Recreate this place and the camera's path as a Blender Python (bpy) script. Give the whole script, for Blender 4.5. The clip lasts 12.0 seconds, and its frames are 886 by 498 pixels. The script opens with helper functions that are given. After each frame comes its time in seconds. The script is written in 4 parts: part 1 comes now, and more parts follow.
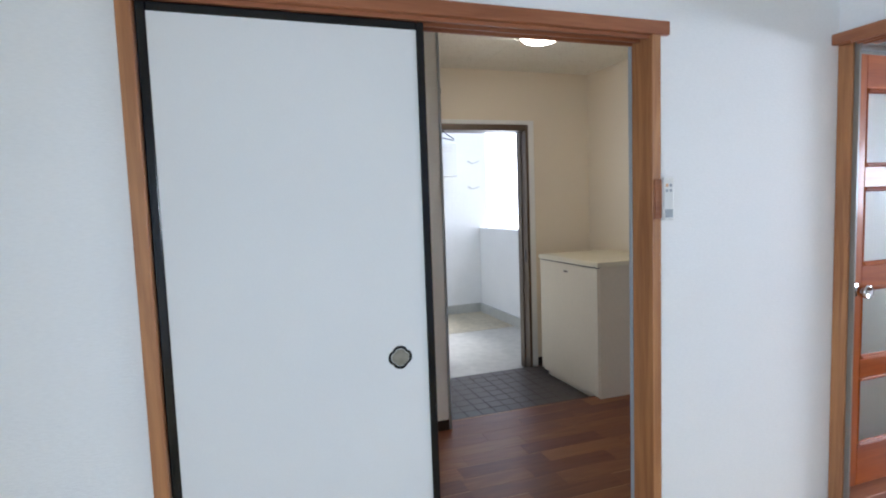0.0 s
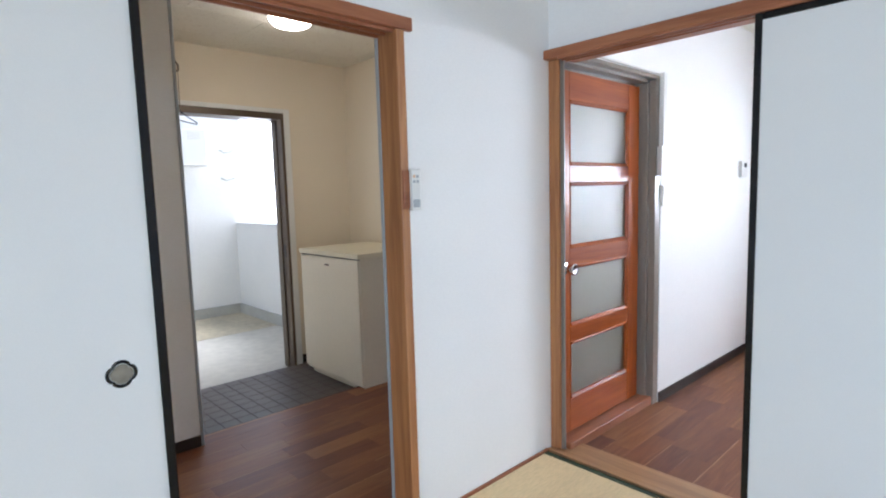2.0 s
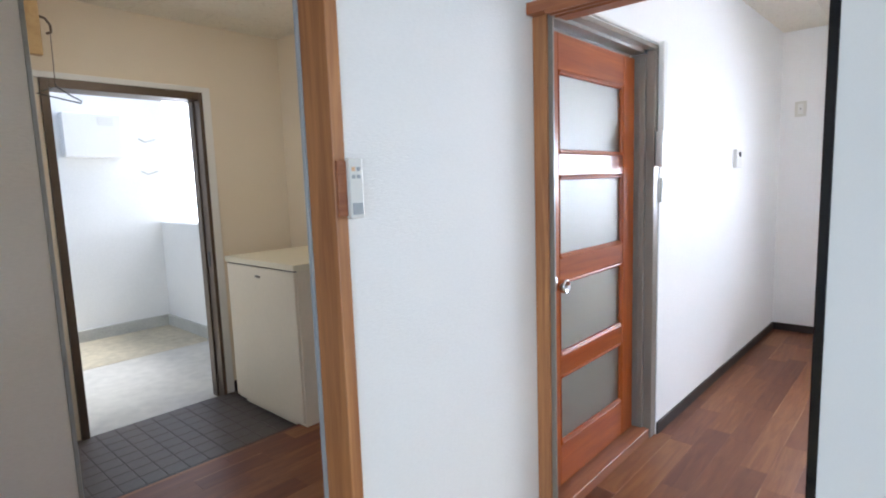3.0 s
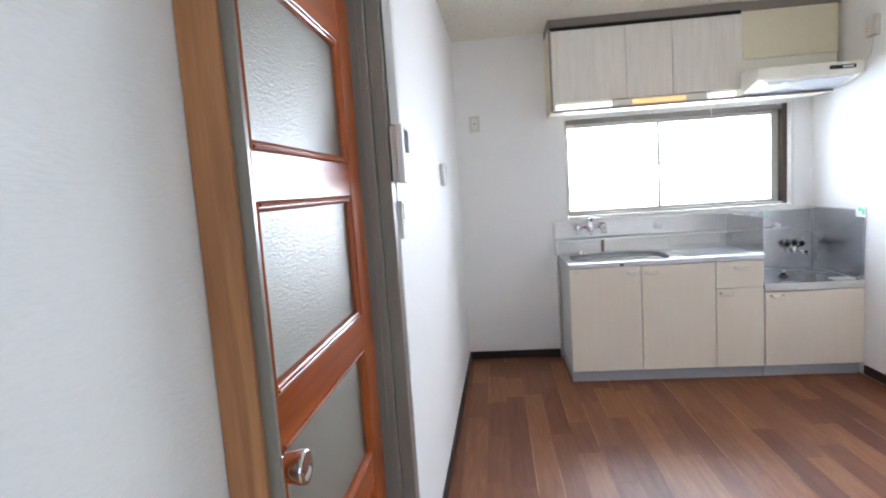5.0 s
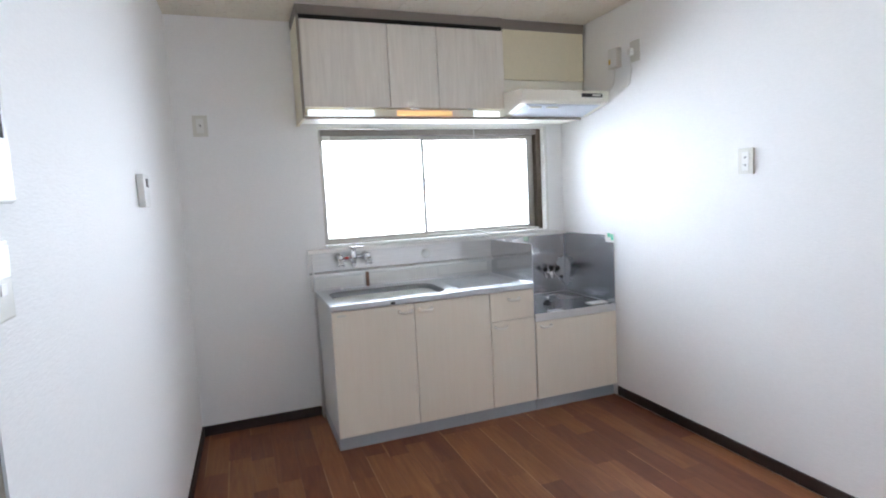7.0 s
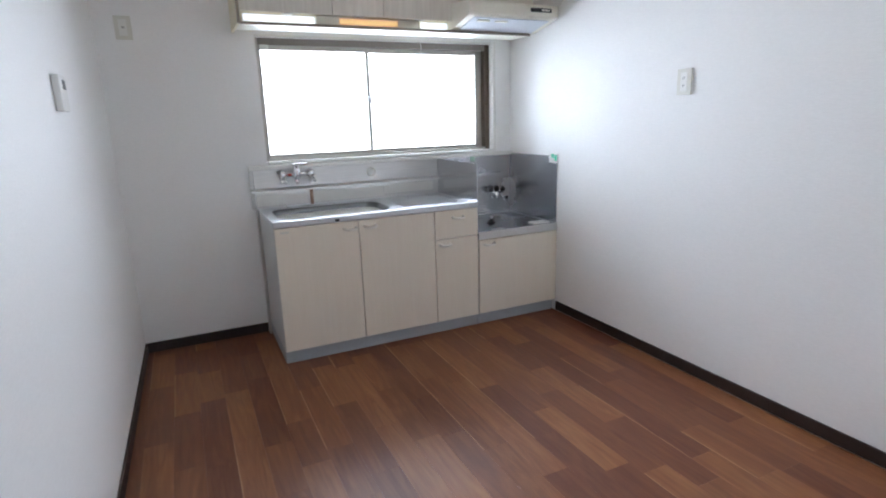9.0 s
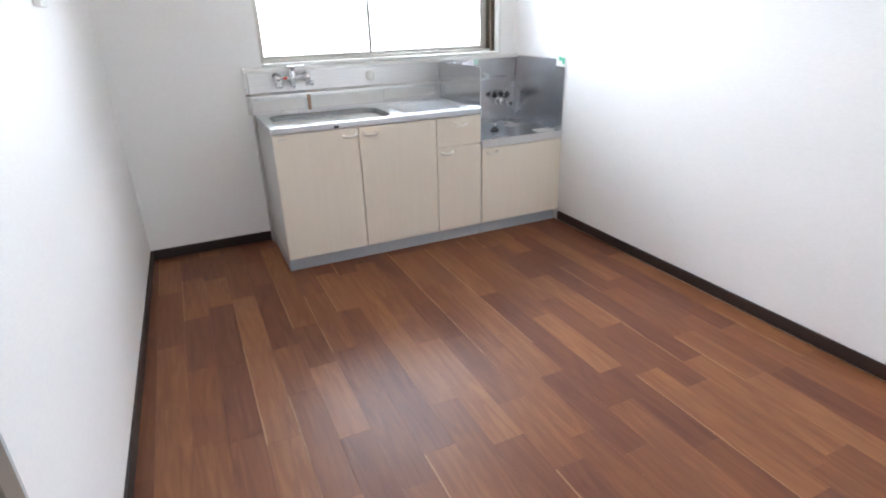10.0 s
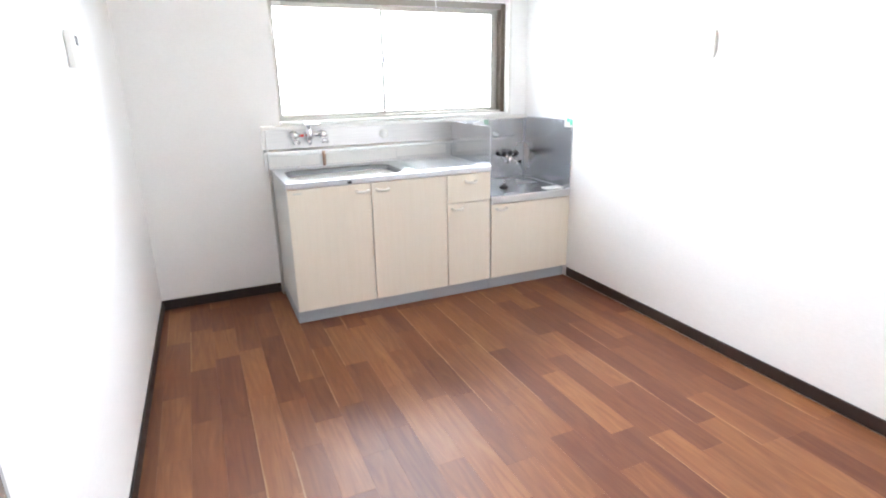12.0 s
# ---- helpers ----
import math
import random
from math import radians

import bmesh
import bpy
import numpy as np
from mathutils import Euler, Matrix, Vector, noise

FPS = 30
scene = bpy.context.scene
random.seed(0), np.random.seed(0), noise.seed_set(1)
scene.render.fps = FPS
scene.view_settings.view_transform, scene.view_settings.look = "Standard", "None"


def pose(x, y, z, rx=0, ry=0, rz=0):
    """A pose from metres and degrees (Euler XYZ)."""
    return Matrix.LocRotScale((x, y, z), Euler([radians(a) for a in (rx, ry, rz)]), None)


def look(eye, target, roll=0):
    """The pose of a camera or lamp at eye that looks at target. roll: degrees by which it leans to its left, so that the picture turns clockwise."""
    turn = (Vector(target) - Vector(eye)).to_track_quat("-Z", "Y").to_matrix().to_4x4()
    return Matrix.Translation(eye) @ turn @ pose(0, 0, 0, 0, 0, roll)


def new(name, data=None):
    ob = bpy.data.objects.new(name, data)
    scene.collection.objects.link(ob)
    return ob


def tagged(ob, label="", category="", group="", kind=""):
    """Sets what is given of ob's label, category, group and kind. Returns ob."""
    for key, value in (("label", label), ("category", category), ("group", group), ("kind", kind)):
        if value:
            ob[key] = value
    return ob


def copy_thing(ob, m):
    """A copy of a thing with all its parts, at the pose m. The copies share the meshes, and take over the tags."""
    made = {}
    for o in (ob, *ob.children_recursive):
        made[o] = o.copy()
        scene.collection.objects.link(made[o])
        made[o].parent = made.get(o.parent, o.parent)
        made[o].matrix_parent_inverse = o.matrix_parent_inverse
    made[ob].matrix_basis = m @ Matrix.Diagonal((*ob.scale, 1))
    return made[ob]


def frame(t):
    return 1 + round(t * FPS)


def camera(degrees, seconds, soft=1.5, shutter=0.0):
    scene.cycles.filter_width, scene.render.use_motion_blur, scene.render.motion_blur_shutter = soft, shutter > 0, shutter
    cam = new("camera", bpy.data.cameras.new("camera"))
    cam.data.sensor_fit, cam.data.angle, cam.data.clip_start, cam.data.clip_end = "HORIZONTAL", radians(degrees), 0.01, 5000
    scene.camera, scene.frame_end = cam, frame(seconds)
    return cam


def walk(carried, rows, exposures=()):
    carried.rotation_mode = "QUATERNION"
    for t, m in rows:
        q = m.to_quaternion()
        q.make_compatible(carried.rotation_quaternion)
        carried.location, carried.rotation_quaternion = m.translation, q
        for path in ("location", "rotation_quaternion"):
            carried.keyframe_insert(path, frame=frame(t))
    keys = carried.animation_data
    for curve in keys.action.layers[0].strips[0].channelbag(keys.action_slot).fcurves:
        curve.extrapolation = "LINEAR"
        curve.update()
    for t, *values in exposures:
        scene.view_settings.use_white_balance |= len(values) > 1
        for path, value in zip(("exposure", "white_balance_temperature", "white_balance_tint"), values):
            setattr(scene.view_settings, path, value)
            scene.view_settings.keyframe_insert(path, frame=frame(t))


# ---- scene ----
cam = camera(78.5, 12.0, 2.0)
PATH = [
    (0, (-5.068, -0.717, 1.315), (-4.42, 1.168, 1.152), -2.0),
    (0.5, (-5.02, -0.745, 1.316), (-3.997, 0.966, 1.151), -1.8),
    (1, (-5.016, -0.761, 1.317), (-3.76, 0.786, 1.145), -1.6),
    (1.5, (-5.043, -0.753, 1.316), (-3.716, 0.733, 1.144), -1.6),
    (2, (-4.993, -0.689, 1.295), (-3.631, 0.76, 1.087), -1.6),
    (2.5, (-4.778, -0.47, 1.303), (-3.404, 0.962, 1.056), -1.8),
    (2.7, (-4.694, -0.381, 1.309), (-3.297, 1.029, 1.058), -1.8),
    (4.3, (-3.933, 0.285, 1.322), (-2.081, 1.014, 1.123), -4.1),
    (4.5, (-3.825, 0.357, 1.289), (-1.94, 0.992, 1.087), -3.9),
    (5, (-3.54, 0.447, 1.325), (-1.562, 0.648, 1.108), -3.9),
    (5.5, (-3.237, 0.446, 1.311), (-1.243, 0.409, 1.161), -4.2),
    (6, (-2.995, 0.416, 1.328), (-1.008, 0.248, 1.163), -3.5),
    (6.5, (-2.871, 0.398, 1.328), (-0.932, -0.06, 1.154), -3.1),
    (7, (-2.817, 0.403, 1.332), (-0.951, -0.290, 1.137), -2.9),
    (7.2, (-2.813, 0.396, 1.331), (-0.966, -0.344, 1.127), -2.4),
    (8.8, (-2.856, 0.382, 1.288), (-1.086, -0.460, 0.891), -1.7),
    (9, (-2.858, 0.380, 1.287), (-1.099, -0.448, 0.818), -1.7),
    (9.5, (-2.855, 0.383, 1.287), (-1.139, -0.420, 0.648), -1.7),
    (10, (-2.845, 0.375, 1.282), (-1.175, -0.395, 0.497), -1.6),
    (10.5, (-2.848, 0.379, 1.282), (-1.222, -0.377, 0.398), -1.2),
    (11, (-2.856, 0.387, 1.282), (-1.234, -0.356, 0.378), -1.1),
    (11.5, (-2.862, 0.389, 1.283), (-1.218, -0.360, 0.424), -0.8),
    (12, (-2.857, 0.386, 1.288), (-1.113, -0.389, 0.692), -1.0),
]
EXPOSURES = [
    (0.0, 0.62, 5590, 12), (0.5, 0.64, 5690, 12), (1.5, 0.70, 5740, 12), (2.5, 0.78, 5740, 12), (4.5, 0.62, 5720, 11), (5.5, 0.44, 5850, 10), (6.5, 0.34, 5800, 10),
    (7.2, 0.20, 5740, 10), (8.8, -0.10, 5740, 10), (9.0, -0.06, 5740, 10), (9.5, 0.30, 5780, 10), (10.0, 0.65, 5900, 10), (10.5, 0.98, 5980, 10),
    (11.5, 1.12, 6000, 10), (12.0, 1.26, 6000, 10)]
walk(cam, [(t, look(eye, target, roll)) for t, eye, target, roll in PATH], EXPOSURES)

# ---- world and light ----
scene.cycles.max_bounces, scene.cycles.diffuse_bounces = 16, 12

world = bpy.data.worlds.new("sky")
scene.world = world
world.use_nodes = True
wn = world.node_tree.nodes
sky = wn.new("ShaderNodeTexSky")
sky.sky_type = "NISHITA"
sky.sun_disc = False
sky.sun_elevation = radians(58)
sky.sun_rotation = radians(101)
wn["Background"].inputs[1].default_value = 0.13
world.node_tree.links.new(sky.outputs[0], wn["Background"].inputs[0])

sun_data = bpy.data.lights.new("sun", "SUN")
sun_data.energy, sun_data.angle, sun_data.color = 2.0, radians(20), (1, 0.96, 0.9)
sun = new("sun", sun_data)
sun.matrix_world = look((2, 3.2, 8), (-3, 4.2, 0))


def window_light(name, eye, target, w, h, watts, color):
    d = bpy.data.lights.new(name, "AREA")
    d.shape, d.size, d.size_y, d.energy, d.color = "RECTANGLE", w, h, watts, color
    ob = new(name, d)
    ob.matrix_world = look(eye, target)
    return ob


kd = window_light("kitchen_daylight", (0.78, -0.848, 1.42), (-1, -0.80, 1.36), 1.54, 0.70, 29.5, (0.88, 0.94, 1.0))
kd.data.spread = radians(116)
td = window_light("tatami_daylight", (-6.56, -1.45, 1.05), (-2.8, -1.15, 0.30), 2.0, 1.8, 26.0, (0.68, 0.84, 1.0))
td.data.spread = radians(150)

# ---- materials ----


def nodes_of(m):
    m.use_nodes = True
    return m.node_tree.nodes, m.node_tree.links, m.node_tree.nodes["Principled BSDF"]


def mat(name, base, rough=0.5, metal=0.0, var=0.06, scale=3.0, fine=60.0, bump=0.15, bdist=0.001, stretch=(1, 1, 1), spec=0.5, coat=0.0):
    """A surface with variation at a broad and a fine scale, and fine relief."""
    m = bpy.data.materials.new(name)
    n, l, p = nodes_of(m)
    tc = n.new("ShaderNodeTexCoord")
    mp = n.new("ShaderNodeMapping")
    mp.inputs["Scale"].default_value = stretch
    l.new(tc.outputs["Object"], mp.inputs["Vector"])
    big, small = n.new("ShaderNodeTexNoise"), n.new("ShaderNodeTexNoise")
    big.inputs["Scale"].default_value, small.inputs["Scale"].default_value = scale, fine
    big.inputs["Detail"].default_value, small.inputs["Detail"].default_value = 4, 6
    for q in (big, small):
        l.new(mp.outputs[0], q.inputs["Vector"])
    add = n.new("ShaderNodeMath")
    add.operation = "ADD"
    l.new(big.outputs[0], add.inputs[0])
    l.new(small.outputs[0], add.inputs[1])
    rng = n.new("ShaderNodeMapRange")
    rng.inputs["From Min"].default_value, rng.inputs["From Max"].default_value = 0.7, 1.3
    rng.inputs["To Min"].default_value, rng.inputs["To Max"].default_value = 1 - var, 1 + var
    l.new(add.outputs[0], rng.inputs["Value"])
    mul = n.new("ShaderNodeMix")
    mul.data_type, mul.blend_type = "RGBA", "MULTIPLY"
    mul.inputs["Factor"].default_value = 1.0
    mul.inputs["A"].default_value = (*base, 1)
    l.new(rng.outputs[0], mul.inputs["B"])
    l.new(mul.outputs["Result"], p.inputs["Base Color"])
    rr = n.new("ShaderNodeMapRange")
    rr.inputs["To Min"].default_value, rr.inputs["To Max"].default_value = max(rough - 0.06, 0.02), min(rough + 0.06, 1)
    l.new(big.outputs[0], rr.inputs["Value"])
    l.new(rr.outputs[0], p.inputs["Roughness"])
    p.inputs["Metallic"].default_value = metal
    p.inputs["Specular IOR Level"].default_value = spec
    p.inputs["Coat Weight"].default_value = coat
    if bump:
        b = n.new("ShaderNodeBump")
        b.inputs["Strength"].default_value, b.inputs["Distance"].default_value = bump, bdist
        l.new(small.outputs[0], b.inputs["Height"])
        l.new(b.outputs[0], p.inputs["Normal"])
    return m


def wood(name, dark, light, axis, rough=0.4, grain=22.0, coat=0.0, spec=0.5):
    """Timber with grain along the axis."""
    m = bpy.data.materials.new(name)
    n, l, p = nodes_of(m)
    tc = n.new("ShaderNodeTexCoord")
    info = n.new("ShaderNodeObjectInfo")
    shift = n.new("ShaderNodeVectorMath")
    shift.operation = "MULTIPLY_ADD"
    comb = n.new("ShaderNodeCombineXYZ")
    for s in range(3):
        l.new(info.outputs["Random"], comb.inputs[s])
    l.new(comb.outputs[0], shift.inputs[0])
    shift.inputs[1].default_value = (37, 53, 71)
    l.new(tc.outputs["Object"], shift.inputs[2])
    mp = n.new("ShaderNodeMapping")
    mp.inputs["Scale"].default_value = tuple(0.06 if a == axis else 1.0 for a in "xyz")
    l.new(shift.outputs[0], mp.inputs["Vector"])
    g1, g2 = n.new("ShaderNodeTexNoise"), n.new("ShaderNodeTexNoise")
    g1.inputs["Scale"].default_value, g2.inputs["Scale"].default_value = grain, grain * 7
    g1.inputs["Detail"].default_value, g2.inputs["Detail"].default_value = 5, 4
    g1.inputs["Distortion"].default_value = 1.1
    for q in (g1, g2):
        l.new(mp.outputs[0], q.inputs["Vector"])
    mixv = n.new("ShaderNodeMath")
    mixv.operation = "MULTIPLY_ADD"
    l.new(g2.outputs[0], mixv.inputs[0])
    mixv.inputs[1].default_value = 0.35
    l.new(g1.outputs[0], mixv.inputs[2])
    last = mixv
    ramp = n.new("ShaderNodeValToRGB")
    ramp.color_ramp.elements[0].position, ramp.color_ramp.elements[1].position = 0.42, 0.95
    ramp.color_ramp.elements[0].color, ramp.color_ramp.elements[1].color = (*dark, 1), (*light, 1)
    l.new(last.outputs[0], ramp.inputs[0])
    colour = ramp.outputs[0]
    l.new(colour, p.inputs["Base Color"])
    rr = n.new("ShaderNodeMapRange")
    rr.inputs["To Min"].default_value, rr.inputs["To Max"].default_value = rough - 0.06, rough + 0.08
    l.new(g1.outputs[0], rr.inputs["Value"])
    l.new(rr.outputs[0], p.inputs["Roughness"])
    p.inputs["Specular IOR Level"].default_value = spec
    p.inputs["Coat Weight"].default_value = coat
    p.inputs["Coat Roughness"].default_value = 0.12
    b = n.new("ShaderNodeBump")
    b.inputs["Strength"].default_value, b.inputs["Distance"].default_value = 0.12, 0.0006
    l.new(g2.outputs[0], b.inputs["Height"])
    l.new(b.outputs[0], p.inputs["Normal"])
    return m


def floor_board(name):
    """Printed wood floor: a tone for each board, a soft figure along it, fine pores, and a pale sapwood edge on some boards."""
    m = bpy.data.materials.new(name)
    n, l, p = nodes_of(m)

    def math_node(op, a, b, c=None):
        q = n.new("ShaderNodeMath")
        q.operation = op
        for k, v in enumerate((a, b, c)):
            if v is None:
                continue
            if isinstance(v, (int, float)):
                q.inputs[k].default_value = v
            else:
                l.new(v, q.inputs[k])
        return q.outputs[0]

    tc, info = n.new("ShaderNodeTexCoord"), n.new("ShaderNodeObjectInfo")
    rand = info.outputs["Random"]
    comb = n.new("ShaderNodeCombineXYZ")
    for k, f in enumerate((37.0, 53.0, 71.0)):
        l.new(math_node("MULTIPLY", rand, f), comb.inputs[k])
    move = n.new("ShaderNodeVectorMath")
    l.new(tc.outputs["Object"], move.inputs[0])
    l.new(comb.outputs[0], move.inputs[1])

    def grain(scale, along, detail, twist):
        mp = n.new("ShaderNodeMapping")
        mp.inputs["Scale"].default_value = (along, 1, 1)
        l.new(move.outputs[0], mp.inputs["Vector"])
        nz = n.new("ShaderNodeTexNoise")
        nz.inputs["Scale"].default_value, nz.inputs["Detail"].default_value, nz.inputs["Distortion"].default_value = scale, detail, twist
        l.new(mp.outputs[0], nz.inputs["Vector"])
        return nz.outputs[0]

    figure, pores, cloud = grain(20, 0.10, 4, 2.2), grain(260, 0.05, 2, 0.3), grain(5, 0.5, 2, 0.4)
    tone = math_node("MULTIPLY_ADD", rand, 0.58, math_node("MULTIPLY_ADD", figure, 0.85, -0.28))
    tone = math_node("ADD", tone, math_node("MULTIPLY_ADD", pores, 0.18, -0.09))
    tone = math_node("ADD", tone, math_node("MULTIPLY_ADD", cloud, 0.30, -0.15))
    ramp = n.new("ShaderNodeValToRGB")
    ramp.color_ramp.elements[0].position, ramp.color_ramp.elements[0].color = 0.05, (0.130, 0.040, 0.021, 1)
    ramp.color_ramp.elements[1].position, ramp.color_ramp.elements[1].color = 0.95, (0.325, 0.138, 0.053, 1)
    mid = ramp.color_ramp.elements.new(0.5)
    mid.color = (0.206, 0.077, 0.032, 1)
    l.new(tone, ramp.inputs[0])
    # sapwood edge: a wavering pale line on roughly one board in four
    sep = n.new("ShaderNodeSeparateXYZ")
    l.new(tc.outputs["Generated"], sep.inputs[0])
    waver = math_node("MULTIPLY_ADD", figure, 0.11, sep.outputs[1])
    edge = n.new("ShaderNodeMapRange")
    edge.inputs["From Min"].default_value, edge.inputs["From Max"].default_value, edge.inputs["To Max"].default_value = 0.995, 1.035, 0.68
    l.new(waver, edge.inputs["Value"])
    some = math_node("GREATER_THAN", math_node("PINGPONG", math_node("MULTIPLY", rand, 17.3), 1.0), 0.75)
    mx = n.new("ShaderNodeMix")
    mx.data_type = "RGBA"
    l.new(math_node("MULTIPLY", edge.outputs[0], some), mx.inputs["Factor"])
    l.new(ramp.outputs[0], mx.inputs["A"])
    mx.inputs["B"].default_value = (0.42, 0.23, 0.11, 1)
    l.new(mx.outputs["Result"], p.inputs["Base Color"])
    rr = n.new("ShaderNodeMapRange")
    rr.inputs["To Min"].default_value, rr.inputs["To Max"].default_value = 0.38, 0.50
    l.new(cloud, rr.inputs["Value"])
    l.new(rr.outputs[0], p.inputs["Roughness"])
    p.inputs["Specular IOR Level"].default_value = 0.36
    b = n.new("ShaderNodeBump")
    b.inputs["Strength"].default_value, b.inputs["Distance"].default_value = 0.10, 0.0005
    l.new(pores, b.inputs["Height"])
    l.new(b.outputs[0], p.inputs["Normal"])
    return m


def speckled_board(name, base, hole):
    """Ceiling board with the short dark worm-marks of fissured plasterboard."""
    m = mat(name, base, 0.9, var=0.05, scale=1.5, fine=150, bump=0.3)
    n, l, p = nodes_of(m)
    tc = n.new("ShaderNodeTexCoord")
    nz = n.new("ShaderNodeTexNoise")
    nz.inputs["Scale"].default_value, nz.inputs["Detail"].default_value, nz.inputs["Distortion"].default_value = 62, 3, 1.2
    l.new(tc.outputs["Object"], nz.inputs["Vector"])
    r = n.new("ShaderNodeMapRange")
    r.inputs["From Min"].default_value, r.inputs["From Max"].default_value = 0.60, 0.68
    l.new(nz.outputs[0], r.inputs["Value"])
    mx = n.new("ShaderNodeMix")
    mx.data_type = "RGBA"
    old = p.inputs["Base Color"].links[0].from_socket
    l.new(r.outputs[0], mx.inputs["Factor"])
    l.new(old, mx.inputs["A"])
    mx.inputs["B"].default_value = (*hole, 1)
    l.new(mx.outputs["Result"], p.inputs["Base Color"])
    return m


def emitter(name, color, strength):
    m = bpy.data.materials.new(name)
    n, l, p = nodes_of(m)
    p.inputs["Base Color"].default_value = (*color, 1)
    p.inputs["Emission Color"].default_value = (*color, 1)
    p.inputs["Emission Strength"].default_value = strength
    return m


def clear_pane(name):
    m = bpy.data.materials.new(name)
    n, l, p = nodes_of(m)
    t, g, mx = n.new("ShaderNodeBsdfTransparent"), n.new("ShaderNodeBsdfGlossy"), n.new("ShaderNodeMixShader")
    g.inputs["Roughness"].default_value = 0.08
    fr = n.new("ShaderNodeFresnel")
    fr.inputs["IOR"].default_value = 1.45
    l.new(fr.outputs[0], mx.inputs[0])
    l.new(t.outputs[0], mx.inputs[1])
    l.new(g.outputs[0], mx.inputs[2])
    l.new(mx.outputs[0], n["Material Output"].inputs[0])
    return m


def figured_glass(name):
    """Hammered obscure glass."""
    m = bpy.data.materials.new(name)
    n, l, p = nodes_of(m)
    p.inputs["Base Color"].default_value = (0.48, 0.455, 0.365, 1)
    p.inputs["Transmission Weight"].default_value = 0.92
    p.inputs["Roughness"].default_value = 0.29
    p.inputs["IOR"].default_value = 1.5
    tc = n.new("ShaderNodeTexCoord")
    mp = n.new("ShaderNodeMapping")
    mp.inputs["Scale"].default_value = (0.8, 1.0, 2.4)
    l.new(tc.outputs["Object"], mp.inputs["Vector"])
    nz = n.new("ShaderNodeTexNoise")
    nz.inputs["Scale"].default_value, nz.inputs["Detail"].default_value, nz.inputs["Distortion"].default_value = 105, 2, 0.7
    l.new(mp.outputs[0], nz.inputs["Vector"])
    b = n.new("ShaderNodeBump")
    b.inputs["Strength"].default_value, b.inputs["Distance"].default_value = 0.80, 0.0024
    l.new(nz.outputs[0], b.inputs["Height"])
    l.new(b.outputs[0], p.inputs["Normal"])
    return m


M_WALL = mat("white_wallpaper", (0.885, 0.885, 0.88), 0.66, var=0.03, scale=1.2, fine=170, bump=0.6, bdist=0.0015, stretch=(0.35, 0.35, 1.3))
M_CREAM = mat("cream_wallpaper", (0.76, 0.675, 0.535), 0.7, var=0.03, scale=1.2, fine=240, bump=0.3)
M_OUT = mat("white_render", (0.80, 0.80, 0.78), 0.8, var=0.04, scale=1.5, fine=90, bump=0.4, bdist=0.002)
M_CEIL = speckled_board("fissured_board", (0.80, 0.76, 0.66), (0.60, 0.54, 0.44))
M_PLAIN_CEIL = mat("ceiling_board", (0.60, 0.55, 0.45), 0.85, var=0.05)
M_PLANK = floor_board("floor_plank")
M_SUB = mat("floor_bed", (0.05, 0.02, 0.012), 0.6)
M_BASE = mat("dark_baseboard", (0.028, 0.018, 0.015), 0.45, var=0.15)
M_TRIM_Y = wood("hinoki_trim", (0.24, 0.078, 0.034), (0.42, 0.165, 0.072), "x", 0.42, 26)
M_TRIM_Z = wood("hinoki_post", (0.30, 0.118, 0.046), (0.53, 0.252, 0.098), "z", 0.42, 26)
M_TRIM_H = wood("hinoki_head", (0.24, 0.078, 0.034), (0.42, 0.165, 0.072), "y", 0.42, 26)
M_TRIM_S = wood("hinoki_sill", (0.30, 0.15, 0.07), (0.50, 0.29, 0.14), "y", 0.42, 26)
M_ORANGE_Z = wood("stained_stile", (0.24, 0.044, 0.006), (0.46, 0.112, 0.015), "z", 0.40, 16, 0.28, 0.25)
M_ORANGE_X = wood("stained_rail", (0.24, 0.044, 0.006), (0.46, 0.112, 0.015), "x", 0.40, 16, 0.28, 0.25)
M_GREY = mat("taupe_paint", (0.245, 0.215, 0.18), 0.30, var=0.06, fine=120, bump=0.1)
M_BLACK = mat("black_lacquer", (0.006, 0.006, 0.008), 0.14, var=0.1, bump=0.02, spec=0.35, coat=0.1)
M_FUSUMA = mat("fusuma_paper", (0.80, 0.80, 0.79), 0.75, var=0.02, scale=2, fine=300, bump=0.2)
M_TATAMI = mat("tatami_rush", (0.74, 0.57, 0.33), 0.7, var=0.14, scale=4, fine=160, bump=0.5, stretch=(0.15, 1, 1))
M_HEM = mat("tatami_hem", (0.035, 0.05, 0.022), 0.8, var=0.2, fine=400)
M_STEEL = mat("stainless", (0.69, 0.685, 0.67), 0.30, 1.0, var=0.08, scale=3, fine=130, bump=0.05, stretch=(1, 0.06, 1))
M_CAP = mat("pale_steel_cap", (0.78, 0.77, 0.74), 0.35, 0.6, var=0.06)
M_PLATE = mat("polished_plate", (0.66, 0.67, 0.70), 0.14, 1.0, var=0.03, bump=0.02)
M_DECK = mat("worktop_steel", (0.62, 0.635, 0.655), 0.33, 1.0, var=0.08, scale=3, fine=130, bump=0.05, stretch=(1, 0.06, 1))
# same steel as the deck, darkened to carry the shade inside the bowl
M_BASIN_SHADE = mat("bowl_steel_shaded", (0.24, 0.245, 0.255), 0.30, 1.0, var=0.1, scale=5, fine=90, bump=0.05)
M_DULL = mat("worn_stainless", (0.60, 0.61, 0.63), 0.26, 1.0, var=0.10, scale=3.5, fine=70, bump=0.06)
M_CHROME = mat("chrome", (0.80, 0.80, 0.82), 0.08, 1.0, var=0.02, bump=0)
M_SINKDOOR = wood("pale_laminate", (0.815, 0.75, 0.635), (0.85, 0.79, 0.68), "z", 0.4, 40)
